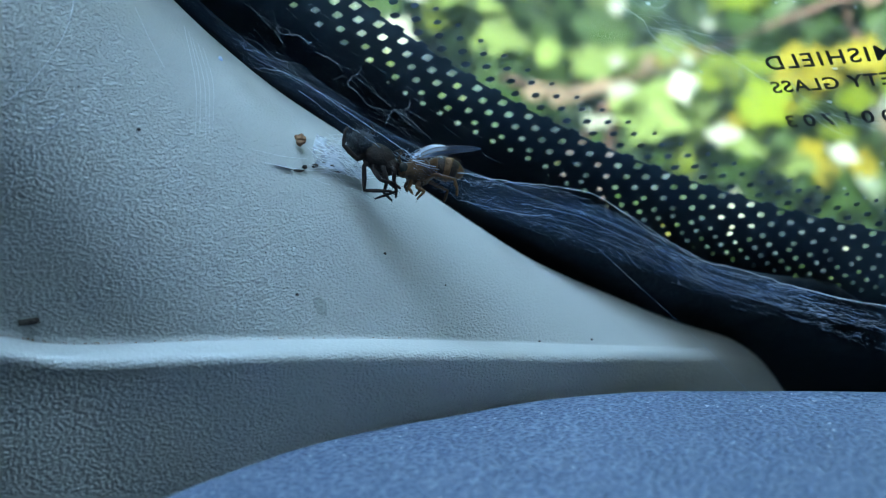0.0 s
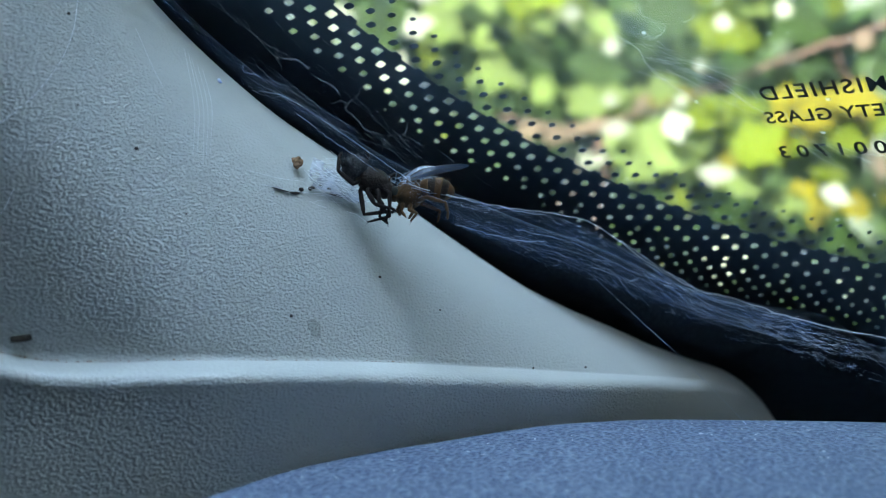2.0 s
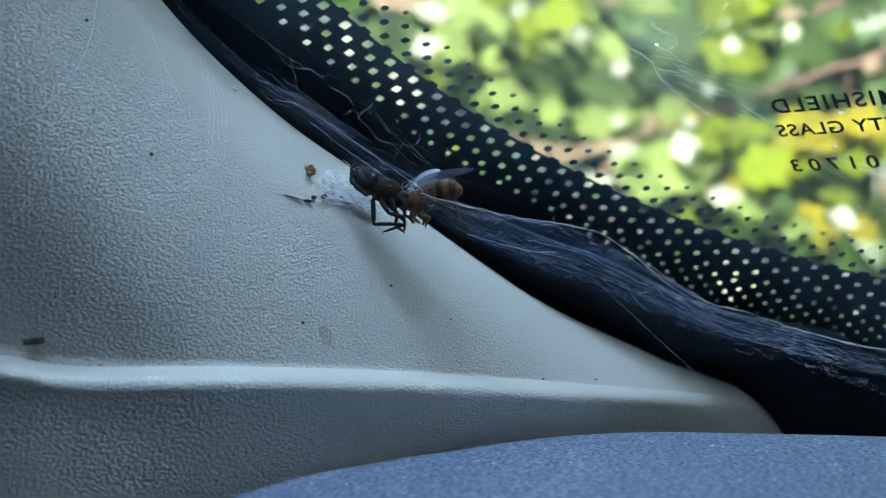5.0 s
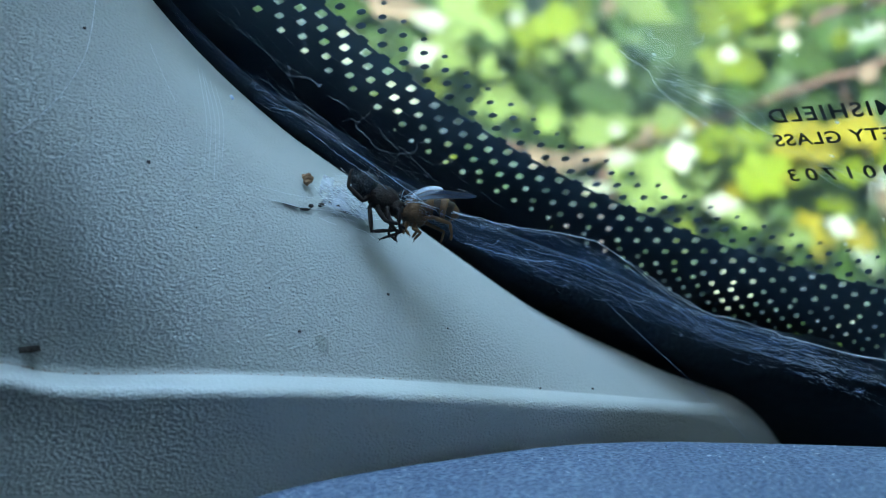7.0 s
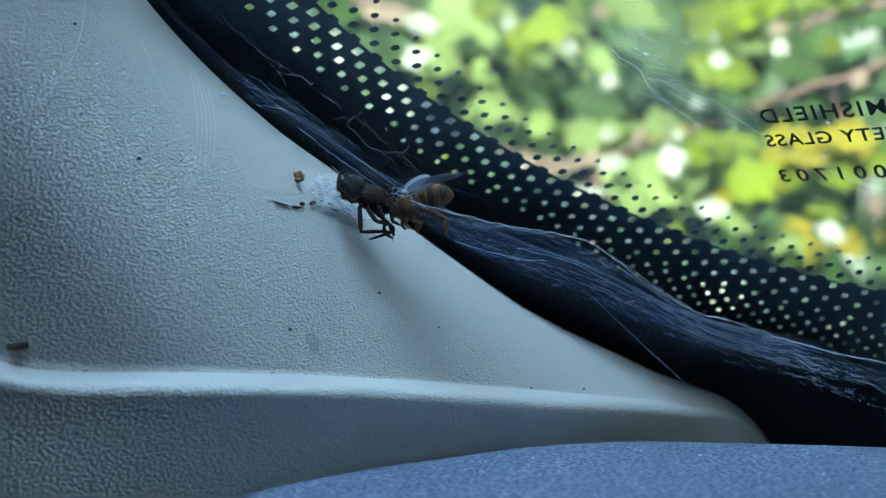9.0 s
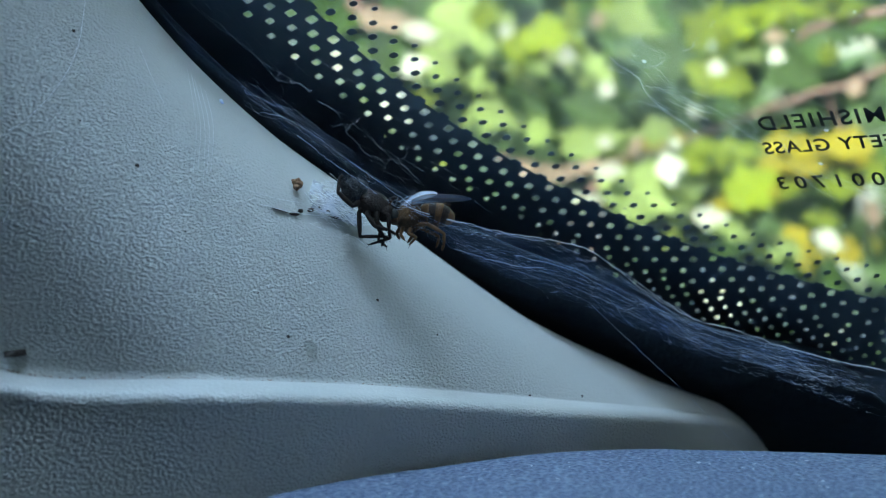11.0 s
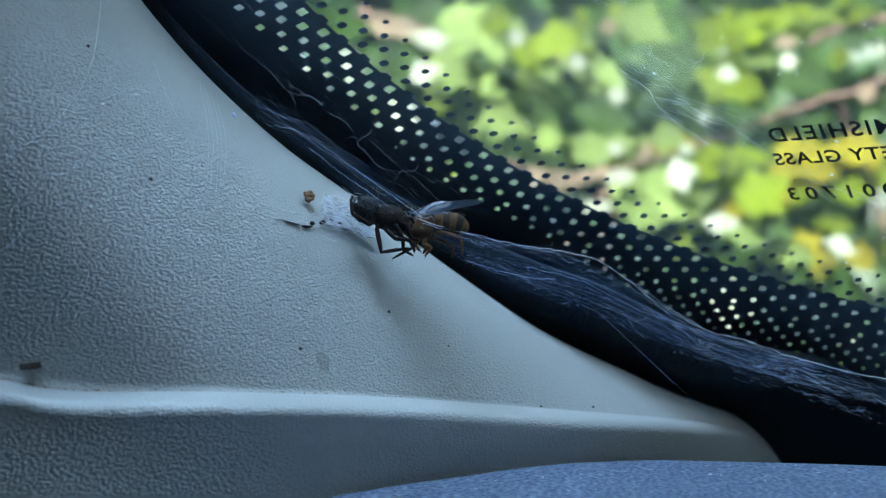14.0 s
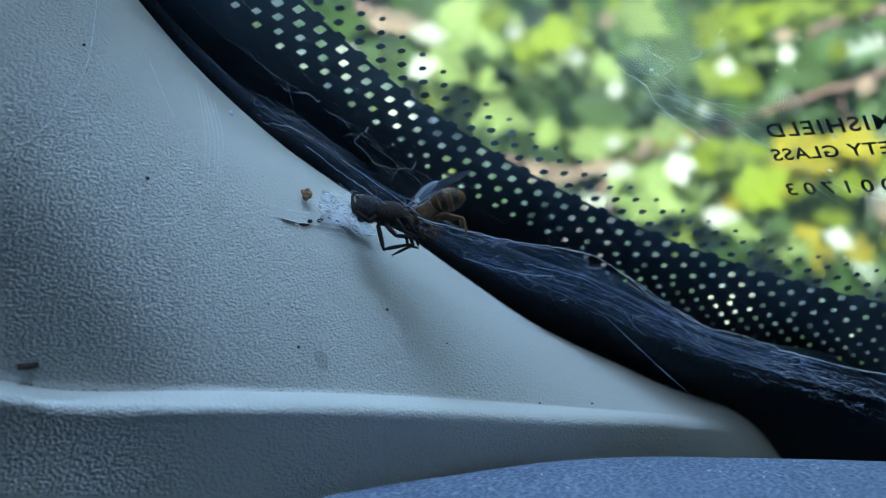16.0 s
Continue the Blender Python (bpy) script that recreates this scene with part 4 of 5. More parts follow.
SHEET_TOP = [(-2.3, 87.5, 22.5), (2.4, 88.0, 20.6), (11.1, 93.0, 19.3), (18.6, 97.0, 16.2), (26.6, 98.0, 11.4), (35.2, 96.0, 8.9), (38.9, 94.0, 8.0), (46.8, 92.0, 6.0), (60, 88, 3)]
SHEET_LOW = [(-2.0, 88.0, 20.8), (6.3, 92.0, 16.3), (17.3, 98.0, 12.2), (28.3, 102.0, 7.4), (36.6, 100.0, 4.7), (48.9, 96.0, 1.2), (62, 90, -1)]


def scraps(bm, rnd):
    """Short broken pieces of silk and dust caught in the sheet, in loose clusters."""
    top, low = spline(SHEET_TOP, 120), spline(SHEET_LOW, 120)
    # long lines drawn out along the upper border
    for i in range(24):
        w, f0 = rnd.random() ** 1.6 * 0.55, rnd.uniform(0.2, 0.6)
        n = rnd.randint(18, 46)
        line, ph = [], rnd.uniform(0, 6)
        for k in range(n):
            j = min(119, int((f0 + k / 46 * 0.5) * 119))
            line.append((top[j].lerp(low[j], w + 0.05 * math.sin(ph + k * 0.25)) + Vector((0, rnd.uniform(-0.1, 0.1), rnd.gauss(0, 0.07)))) * MM)
        tube(bm, line, [rnd.choice((0.002, 0.003, 0.004, 0.006, 0.012)) * MM for _ in line], 3, False)
    for c in range(90):
        fc = rnd.random() ** 0.75
        wc = rnd.random() ** 1.3 if fc < 0.5 else rnd.random()
        for i in range(rnd.randint(3, 9)):
            f = min(0.97, max(0.0, fc + rnd.gauss(0, 0.025)))
            w = min(1.06, max(0.0, wc + rnd.gauss(0, 0.07)))
            n = rnd.choice((3, 3, 4, 5, 7))
            step = rnd.uniform(0.12, 0.4)
            k = int(f * 119)
            p = top[k].lerp(low[k], w) + Vector((0, rnd.uniform(-1.2, 1.2), 0))
            way = (top[min(119, k + 3)] - top[k - 3 if k > 3 else 0]).normalized()
            line = []
            for q in range(n):
                line.append(p * MM)
                if q == 0:
                    way = (way + Vector((0, 0, rnd.gauss(0, 0.28)))).normalized()
                p = p + way * step + Vector((rnd.gauss(0, 0.04), 0, rnd.gauss(0, 0.035)))
            r = rnd.choice((0.003, 0.005, 0.007, 0.010, 0.016))
            tube(bm, line, [r * rnd.uniform(0.3, 1.5) * (0.2 if q in (0, n - 1) else 1.0) * MM for q in range(n)], 3, False)
            if rnd.random() < 0.4:
                blob(bm, line[0], [rnd.uniform(0.02, 0.05) * MM] * 3, None, 0.4, i, 4, 5)


strands("web_sheet", (SHEET_TOP, SHEET_LOW), 74, 0.0034, "bluish white sheet of silk strands along the windscreen edge", 11, wave=0.22, extra=scraps, heavy=(
    ([(-2.0, 87.2, 22.0), (2.8, 88.0, 20.9), (7.2, 90.5, 19.9), (11.0, 93.0, 19.3)], 0.02),
    ([(2, 89, 18.6), (5, 90, 17.7), (8.5, 91.5, 16.9), (11, 93, 16.8)], 0.02),
    ([(8, 91, 18.0), (14, 95, 16.5), (20, 97.5, 13.6), (24.5, 98, 12.2)], 0.014),
    ([(29.6, 98, 9.5), (28, 98.5, 8.5), (26.8, 99, 8.4), (26.2, 99, 8.8)], 0.009),
))
strands("web_border", None, 0, 0.02, "crisp white thread along the upper border of the silk sheet", 14, kink=0.045, mat=M_WHITE_SILK, heavy=(
    ([(-2.3, 87.2, 22.3), (2.6, 88.0, 21.0), (7.0, 90.5, 20.1), (11.1, 93.0, 19.6), (15.5, 95.5, 18.6), (18.6, 97.0, 16.8), (21.5, 97.5, 14.6), (26.6, 98.0, 11.7), (30.5, 97.3, 10.6), (35.2, 96.0, 9.0), (38.9, 94.0, 8.0), (46.8, 92.0, 6.3), (60, 88, 3.4)], 0.035),
    ([(18.6, 97.0, 16.8), (20, 97, 16.0), (23, 97.6, 13.9), (26.6, 98, 11.9)], 0.026),
))


def silk_sheet(name, top, low, label, upto=36, mat=None):
    """A hazy sheet of silk hung between two lines."""
    a, b = spline(top, 60), spline(low, 60)
    rows = [[(a[i].lerp(b[i], k / 8 * min(1.0, 0.02 + (upto - 1 - i) / 12, 0.02 + i / 4)) + Vector((0, 0.8 * math.sin(i * 0.4 + k), 0.15 * math.sin(i * 0.7 + k * 2)))) * MM for k in range(9)] for i in range(upto)]
    bm = sheet(rows)
    uv = bm.loops.layers.uv.new("UVMap")
    bm.verts.index_update()
    for f in bm.faces:
        for lp in f.loops:
            n = lp.vert.index
            lp[uv].uv = (n // 9 / 10, n % 9 / 8)
    return tagged(part(name, bm, mat or M_HAZE), label, "spider web", group="webs", kind="stuff")


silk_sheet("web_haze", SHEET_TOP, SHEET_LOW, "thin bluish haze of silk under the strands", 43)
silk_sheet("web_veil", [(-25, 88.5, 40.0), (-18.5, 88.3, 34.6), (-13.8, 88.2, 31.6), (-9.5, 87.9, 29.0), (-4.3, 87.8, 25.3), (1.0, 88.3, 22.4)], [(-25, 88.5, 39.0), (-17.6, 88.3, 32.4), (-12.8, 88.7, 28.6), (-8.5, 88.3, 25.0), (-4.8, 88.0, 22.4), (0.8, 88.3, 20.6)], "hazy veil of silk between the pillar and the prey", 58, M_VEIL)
strands("web_strand_bundle", ([(-18.5, 88.0, 35.3), (-13.8, 88.0, 31.9), (-9.5, 87.6, 29.2), (-4.3, 87.5, 25.4), (-1.2, 87.5, 22.9)], [(-17.2, 88.0, 31.7), (-12.8, 88.4, 29.3), (-8.5, 87.9, 25.6), (-4.8, 87.6, 23.5)]), 26, 0.006,
        "bundle of silk strands from the pillar to the prey", 12, heavy=(
    ([(-16.5, 88.0, 31.2), (-13.8, 88.0, 30.6), (-11.3, 87.8, 29.2), (-8.2, 87.6, 27.0), (-4.8, 87.5, 24.5), (-2.0, 87.5, 22.6)], 0.022),
    ([(-12.5, 88.2, 29.0), (-9.5, 88.0, 26.6), (-7.0, 87.8, 24.9), (-5.2, 87.6, 23.6)], 0.02),
))
strands("web_thread", None, 0, 0.02, "single fine thread from the web down to the dashboard", 13, heavy=(([(16.2, 97.0, 13.0), (20.5, 93.5, 8.6), (24.6, 90.0, 4.4), (28.6, 86.5, -0.3)], 0.010),), kink=0.008)


def tangle(bm, rnd):
    """Fine loose threads drawn along the seal and the screen's dark edge."""
    def at(t, d, y):
        across, up = -0.288 + 0.309 * t + 0.00039 * d, 0.262 - 0.256 * max(t, 0.0) ** 0.93 + 0.00045 * d
        return Vector((across * y, y, up * y + 18))
    for i in range(60):
        t, d, far, drift = rnd.uniform(-0.1, 0.8), rnd.uniform(4, 120), rnd.uniform(0.08, 0.35), rnd.gauss(0, 22)
        n, y = rnd.randint(7, 14), rnd.uniform(89, 93)
        line = [at(t + far * k / n, d + drift * k / n, y) for k in range(n)]
        line = [(p + Vector((rnd.gauss(0, 0.07), 0, rnd.gauss(0, 0.09)))) * MM for p in line]
        r = rnd.choice((0.0015, 0.002, 0.0025, 0.003, 0.006))
        tube(bm, line, [r * rnd.uniform(0.4, 1.5) * MM for _ in line], 3, False)
    for i in range(8):
        t, d = rnd.uniform(0.0, 0.7), rnd.uniform(4, 90)
        p, q = at(t, d, 92), at(t + rnd.uniform(0.1, 0.3), d + rnd.uniform(-30, 20), 90)
        tube(bm, [(x + Vector((0, 0, rnd.uniform(-1, 1) * 0.06))) * MM for x in spline([p, (p + q) / 2 - Vector((0, 0, 0.3)), q], 14)], rnd.uniform(0.003, 0.007) * MM, 3, False)


strands("web_tangle", None, 0, 0.02, "tangled silk threads over the dark screen edge", 14, mat=M_SILKY, kink=0.06, extra=tangle, heavy=(
    ([(-15.5, 93, 35.2), (-14.1, 93, 34.8), (-13.0, 93, 34.7), (-12.2, 93, 33.9), (-11.9, 93, 34.1)], 0.022),
    ([(-17.7, 93, 33.5), (-15.5, 93, 32.6), (-14.3, 93, 32.2), (-13.5, 93, 32.1), (-12.7, 93, 31.2)], 0.012),
    ([(-11.3, 93, 32.9), (-9.9, 93, 32.3), (-9.0, 93, 31.3)], 0.012),
    ([(-6.9, 93, 32.1), (-7.4, 93, 31.2), (-8.3, 93, 30.4), (-8.5, 93, 30.0), (-7.4, 93, 28.9), (-6.6, 93, 27.9), (-5.8, 93, 27.6)], 0.014),
    ([(-5.8, 93, 27.6), (-4.4, 93, 27.3), (-3.0, 93, 27.4), (-2.6, 93, 27.8), (-2.5, 93, 28.5)], 0.014),
    ([(-8.3, 93, 30.4), (-9.1, 93, 30.7), (-9.9, 93, 30.4)], 0.010),
    ([(-3.0, 93, 27.4), (-1.9, 93, 26.8), (-1.0, 93, 26.2)], 0.010),
    ([(-4.3, 93, 27.3), (-4.8, 93, 26.5), (-5.1, 93, 25.6)], 0.008),
    ([(-11.9, 93, 37.8), (-10.5, 93, 36.5), (-7.7, 93, 34.8), (-6.5, 93, 33.9)], 0.009),
    ([(-17.1, 93, 37.0), (-14.9, 93, 35.7), (-13.5, 93, 34.8)], 0.009),
    ([(-14.9, 93, 35.9), (-15.2, 93, 35.4), (-14.6, 93, 34.8)], 0.012),
))


def smear_net(bm, rnd):
    for r, pts in (
        (0.05, [(-40.2, -57.9), (-39.5, -59.4), (-38.6, -61.2), (-38.7, -63.5), (-37.6, -66.6), (-36.3, -68.6)]),
        (0.03, [(-38.3, -62.4), (-37.2, -63.1), (-36.2, -62.9), (-35.5, -64.0), (-34.4, -66.5), (-33.7, -67.2)]),
        (0.03, [(-37.2, -63.6), (-36.5, -63.9), (-35.8, -63.9)]),
        (0.03, [(-42.3, -65.1), (-39.9, -64.3), (-39.2, -65.1), (-37.8, -66.2)]),
        (0.035, [(-32.4, -68.5), (-31.7, -69.8), (-30.7, -71.5), (-29.5, -73.1)]),
        (0.03, [(-31.9, -69.5), (-32.2, -70.2), (-32.7, -70.9)]),
        (0.03, [(-36.2, -55.9), (-36.3, -57.1), (-35.3, -58.6), (-35.6, -59.6), (-36.9, -60.3), (-37.5, -59.9)]),
        (0.03, [(-33.3, -58.1), (-33.0, -58.5), (-32.2, -58.4), (-31.7, -57.5)]),
    ):
        for k in range(2):
            line = [p + Vector((rnd.gauss(0, 0.00006), 0, rnd.gauss(0, 0.00006))) for p in spline([on_glass(u + rnd.gauss(0, 0.12), v + rnd.gauss(0, 0.12), 0.2) for u, v in pts], 9 * len(pts))]
            tube(bm, line, [r * rnd.uniform(0.3, 1.2) * (1 if k == 0 else 0.5) * MM for _ in line], 3, False)
    for i in range(60):
        f = rnd.random() ** 1.3
        u, v = -41 + 20 * f + rnd.uniform(-2.5, 2.5), -58.5 - 26 * f + rnd.uniform(-1.5, 1.5)
        ang = math.atan2(-26, 20) + rnd.uniform(-0.5, 0.5)
        l = rnd.uniform(2, 7)
        p, q = on_glass(u, v, 0.2), on_glass(u + math.cos(ang) * l, v + math.sin(ang) * l, 0.2)
        m = on_glass(u + math.cos(ang) * l / 2 + rnd.uniform(-0.6, 0.6), v + math.sin(ang) * l / 2 + rnd.uniform(-0.6, 0.6), 0.25)
        tube(bm, spline([p, m, q], 8), rnd.uniform(0.008, 0.022) * MM, 3, False)
    for i in range(14):
        u, v = rnd.uniform(-55, -14), rnd.uniform(-50, -92)
        ang, l = rnd.uniform(0, 6), rnd.uniform(2, 12)
        tube(bm, spline([on_glass(u, v, 0.2), on_glass(u + math.cos(ang) * l * 0.5 + 0.4, v + math.sin(ang) * l * 0.5, 0.2), on_glass(u + math.cos(ang) * l, v + math.sin(ang) * l, 0.2)], 8), 0.005 * MM, 3, False)


strands("web_traces", None, 0, 0.02, "faint silk traces sticking to the windscreen", 15, mat=M_TRACE, extra=smear_net)


def trim_silk(bm, rnd):
    def pl(*pts):
        return [on_pillar(a, b, 0.12) for a, b in pts]
    tube(bm, spline(pl((21.6, 50), (21.1, 45.7), (19.8, 40.1), (16.9, 35.4), (12.9, 31.7), (8, 28)), 50), [rnd.uniform(0.012, 0.035) * MM for _ in range(50)], 4, False)
    tube(bm, spline(pl((8, 22), (12.9, 24.6), (14.5, 27.0)), 20), 0.035 * MM, 4, False)
    for k in range(5):
        a = 29.4 + k * 0.4
        tube(bm, spline(pl((a + rnd.uniform(0, 0.3), 40.5 - k * 0.5), (a + 0.5, 35), (a - 0.2, 30 + rnd.uniform(-1, 2))), 20), 0.011 * MM, 4, False)
    tube(bm, spline(pl((25.5, 42), (26.4, 39), (27.3, 36.5)), 12), 0.015 * MM, 4, False)
    tube(bm, spline(pl((16.4, 30.6), (17.6, 30.9), (18.5, 32)), 12), 0.03 * MM, 4, False)
    for i in range(230):
        a, b = 42.6 + rnd.gauss(0, 1.4), 28.3 + rnd.gauss(0, 1.0)
        ang, l = rnd.uniform(-0.9, 0.2), rnd.uniform(0.6, 2.2)
        pts = [(a, b), (a + math.cos(ang) * l / 2, b + math.sin(ang) * l / 2 + rnd.uniform(-0.2, 0.2)), (a + math.cos(ang) * l, b + math.sin(ang) * l)]
        tube(bm, [on_pillar(x, y, 0.15 + 0.25 * rnd.random()) for x, y in pts], rnd.uniform(0.012, 0.03) * MM, 3, False)
    tube(bm, spline(pl((35.2, 27.7), (38.6, 27.0), (41.8, 26.7), (45.4, 25.8)), 30), 0.025 * MM, 4, False)
    tube(bm, spline(pl((34, 29.0), (37, 28.3), (39.5, 28.0)), 20), 0.015 * MM, 4, False)


strands("trim_silk", None, 0, 0.02, "white silk threads and fuzz lying on the pillar trim", 16, mat=M_WHITE_SILK, extra=trim_silk)


def film_patch(name, outline, place, mat, label, seed):
    """A thin ragged film on a surface."""
    rnd = random.Random(seed)
    ring = spline([(x, y, 0) for x, y in outline + outline[:1]], 60)[:-1]
    cx, cy = sum(p.x for p in ring) / 59, sum(p.y for p in ring) / 59
    rows = []
    for k in (0.02, 0.4, 0.75, 1.0):
        rows.append([place(cx + (p.x - cx) * k * (1 + 0.05 * rnd.uniform(-1, 1)), cy + (p.y - cy) * k * (1 + 0.05 * rnd.uniform(-1, 1))) for p in ring])
    ob = part(name, sheet(rows, True), mat)
    return tagged(ob, label, "film", kind="stuff")


film_patch("stain", [(37.6, 14.9), (38.3, 15.1), (38.9, 14.4), (38.8, 13.4), (38.2, 13.3), (37.8, 14.0)], lambda a, b: on_pillar(a, b, 0.08), clear(material("olive_stain", (0.22, 0.22, 0.14), 0.5, second=(0.3, 0.3, 0.22), mix_scale=800), 0.78), "dried olive stain on the pillar trim", 5)
film_patch("silk_pad", [(40.8, 30.4), (43.4, 29.0), (45.3, 26.6), (44.6, 25.9), (42.0, 26.9), (40.2, 27.6), (40.2, 29.0)], lambda a, b: on_pillar(a, b, 0.2), M_SILKY, "white pad of spun silk on the pillar trim", 3)
film_patch("smear", [(-39.7, -56.9), (-38.4, -55.9), (-36.2, -55.7), (-36.3, -57.1), (-35.3, -58.6), (-35.6, -59.6), (-36.9, -60.3), (-38.6, -59.6), (-39.7, -59.0)], lambda u, v: on_glass(u, v, 0.1), M_SMEAR, "dried bluish smear on the windscreen", 4)


def dust_specks():
    """Pale dust on the glass."""
    rnd = random.Random(21)
    bm = bmesh.new()
    for i in range(240):
        u, v = rnd.uniform(-58, -14), rnd.uniform(-48, -96)
        r = rnd.uniform(0.04, 0.13) * (2 if rnd.random() < 0.08 else 1)
        bm.faces.new([bm.verts.new(on_glass(u + r * math.cos(a) * rnd.uniform(0.6, 1.3), v + r * math.sin(a) * rnd.uniform(0.6, 1.3), 0.09)) for a in [k * math.pi / 4 for k in range(8)]])
    tagged(part("glass_dust", bm, M_DUST, smooth=False), "pale dust specks on the windscreen", "dust", kind="stuff")


dust_specks()


def glass_film():
    """Road film on the inner face of the pane."""
    rows = [[on_glass(-75 + 10 * i, -110 + 10 * k, 0.02) for k in range(11)] for i in range(11)]
    tagged(part("glass_film", sheet(rows), M_ROAD_FILM), "thin hazy road film on the windscreen", "film", kind="stuff")


glass_film()
rows = [[on_print(-30 + 4 * i, v, 0.03) for v in (-17, -12, -8, -4, -0.3)] for i in range(34)]
tagged(part("edge_film", sheet(rows), M_EDGE_FILM), "dusty film behind the dotted print, whitened in place of bright light there", "film", kind="stuff")

# ---- spider ----
PX = 0.0526


def V(x, z, y=0.0):
    """A place in the insects' own space from units of about a twentieth of a millimetre."""
    return Vector((x * PX, y * PX, z * PX)) * MM


def leg(name, owner, pts, r0, r1, mat, label=""):
    """A jointed leg, hinged at its first place."""
    root = pts[0]
    line, radii = [], []
    n = len(pts) - 1
    for i in range(n):
        for k in range(5):
            f = k / 5
            g = (i + f) / n
            line.append(pts[i].lerp(pts[i + 1], f) - root)
            swell = 1.0 + 0.22 * math.sin(math.pi * f)
            radii.append((r0 + (r1 - r0) * g) * swell * PX * MM)
    line.append(pts[-1] - root)
    radii.append(r1 * 0.5 * PX * MM)
    bm = bmesh.new()
    tube(bm, line, radii, 8)
    rnd = random.Random(len(line) + int(abs(pts[-1].x) * 1e7) % 97)
    for p, q, r in zip(line, line[1:], radii):
        for k in range(3):
            d = Vector((rnd.gauss(0, 1), rnd.gauss(0, 1), rnd.gauss(0, 1))).normalized()
            base = p.lerp(q, rnd.random()) + d * r * 0.8
            tube(bm, [base, base + (d + (q - p).normalized() * 0.7) * PX * MM * rnd.uniform(2, 4.5)], [0.45 * PX * MM, 0.12 * PX * MM], 3, False)
    ob = part(name, bm, mat, owner, label)
    ob.location = root
    return ob


def fuzz(bm, rnd, centre, size, turn, count, length, lean=Vector()):
    """Short hairs standing off an oval body."""
    for i in range(count):
        d = Vector((rnd.gauss(0, 1), rnd.gauss(0, 1), rnd.gauss(0, 1))).normalized()
        n = turn @ d
        p = V(*centre) + turn @ Vector((d.x * size[0], d.y * size[1], d.z * size[2])) * PX * MM
        q = p + (n + lean + Vector((rnd.gauss(0, 0.25), rnd.gauss(0, 0.25), rnd.gauss(0, 0.25)))) * PX * MM * rnd.uniform(0.5, 1.0) * length
        tube(bm, [p, q], [0.5 * PX * MM, 0.15 * PX * MM], 3, False)


def spider():
    body = empty("spider", Matrix.Translation((-0.00563, 0.0885, 0.02237)))
    tagged(body, "dark brown spider gripping its prey in the web", "spider")
    bm = bmesh.new()
    blob(bm, V(-31, 29, 2), [28 * PX * MM, 22 * PX * MM, 23 * PX * MM], pose(0, 0, 0, 0, 38, 0), 0.3, 3)
    for k in range(5):
        blob(bm, V(-52 + k * 1.5, 44 - k * 2.5, -3 + k), [4 * PX * MM] * 3, None, 0.2, k, 6, 8)
    belly = part("abdomen", bm, M_SPIDER_BACK, body, "greyish brown rounded abdomen")
    rnd = random.Random(6)
    bm = bmesh.new()
    fuzz(bm, rnd, (-31, 29, 2), (28, 22, 23), pose(0, 0, 0, 0, 38, 0).to_3x3(), 520, 6.0, Vector((-0.4, 0, 0.2)))
    part("bristles", bm, M_SPIDER_BACK, belly)
    bm = bmesh.new()
    blob(bm, V(2, 5), [33 * PX * MM, 23 * PX * MM, 24 * PX * MM], pose(0, 0, 0, 0, 32, 0), 0.12, 1)
    blob(bm, V(22, -9, -3), [19 * PX * MM, 16 * PX * MM, 16 * PX * MM], pose(0, 0, 0, 0, 30, 0), 0.12, 2)
    front = part("cephalothorax", bm, M_SPIDER, body)
    bm = bmesh.new()
    fuzz(bm, rnd, (0, 6, 0), (27, 17, 16), pose(0, 0, 0, 0, 32, 0).to_3x3(), 300, 5.0, Vector((0.3, 0, 0.2)))
    part("bristles", bm, M_SPIDER, front)
    for y in (-6, 5):
        bm = bmesh.new()
        tube(bm, [V(28, -12, y), V(36, -18, y), V(37, -27, y * 0.7)], [6 * PX * MM, 6 * PX * MM, 2 * PX * MM], 8)
        part("fang", bm, M_SPIDER, body)
    for y, z in ((-9, -2), (-4, 0), (3, 0), (7, -2)):
        bm = bmesh.new()
        blob(bm, V(31, z, y - 3), [1.8 * PX * MM] * 3, None, 0, 0, 6, 8)
        part("eye", bm, M_INK, body)
    legs = {}
    for key, pts in (
        ("rear_up", [V(-18, 12, -8), V(-34, 2, -18), V(-58, 26, -22), V(-56, 52, -14), V(-50, 58, -6)]),
        ("rear_low", [V(-12, 2, -8), V(-22, -10, -14), V(-18, -52, -20), V(26, -50, -16), V(34, -52, -12)]),
        ("mid_low", [V(-4, -2, -9), V(-8, -14, -18), V(4, -34, -24), V(28, -42, -20), V(30, -56, -16), V(-10, -66, -10)]),
        ("fore_low", [V(8, -4, -10), V(10, -16, -20), V(13, -36, -22), V(26, -52, -16), V(22, -68, -10)]),
        ("fore_reach", [V(16, -6, -10), V(30, -16, -18), V(30, -40, -20), V(42, -48, -14)]),
        ("far_low", [V(-6, 0, 8), V(0, -16, 16), V(16, -34, 18), V(10, -56, 12), V(26, -70, 6)]),
        ("far_rear", [V(-14, 8, 8), V(-20, 30, 20), V(-8, 52, 24), V(-14, 66, 18)]),
                ("far_fore", [V(14, -2, 10), V(24, 12, 20), V(40, 20, 22), V(54, 4, 14)]),
    ):
        legs[key] = leg("leg", body, pts, 4.8, 1.7, M_SPIDER)
    for y in (-9, 7):
        leg("pedipalp", body, [V(26, -6, y), V(38, -4, y), V(42, -16, y)], 3.2, 2.4, M_SPIDER)
    return body, legs


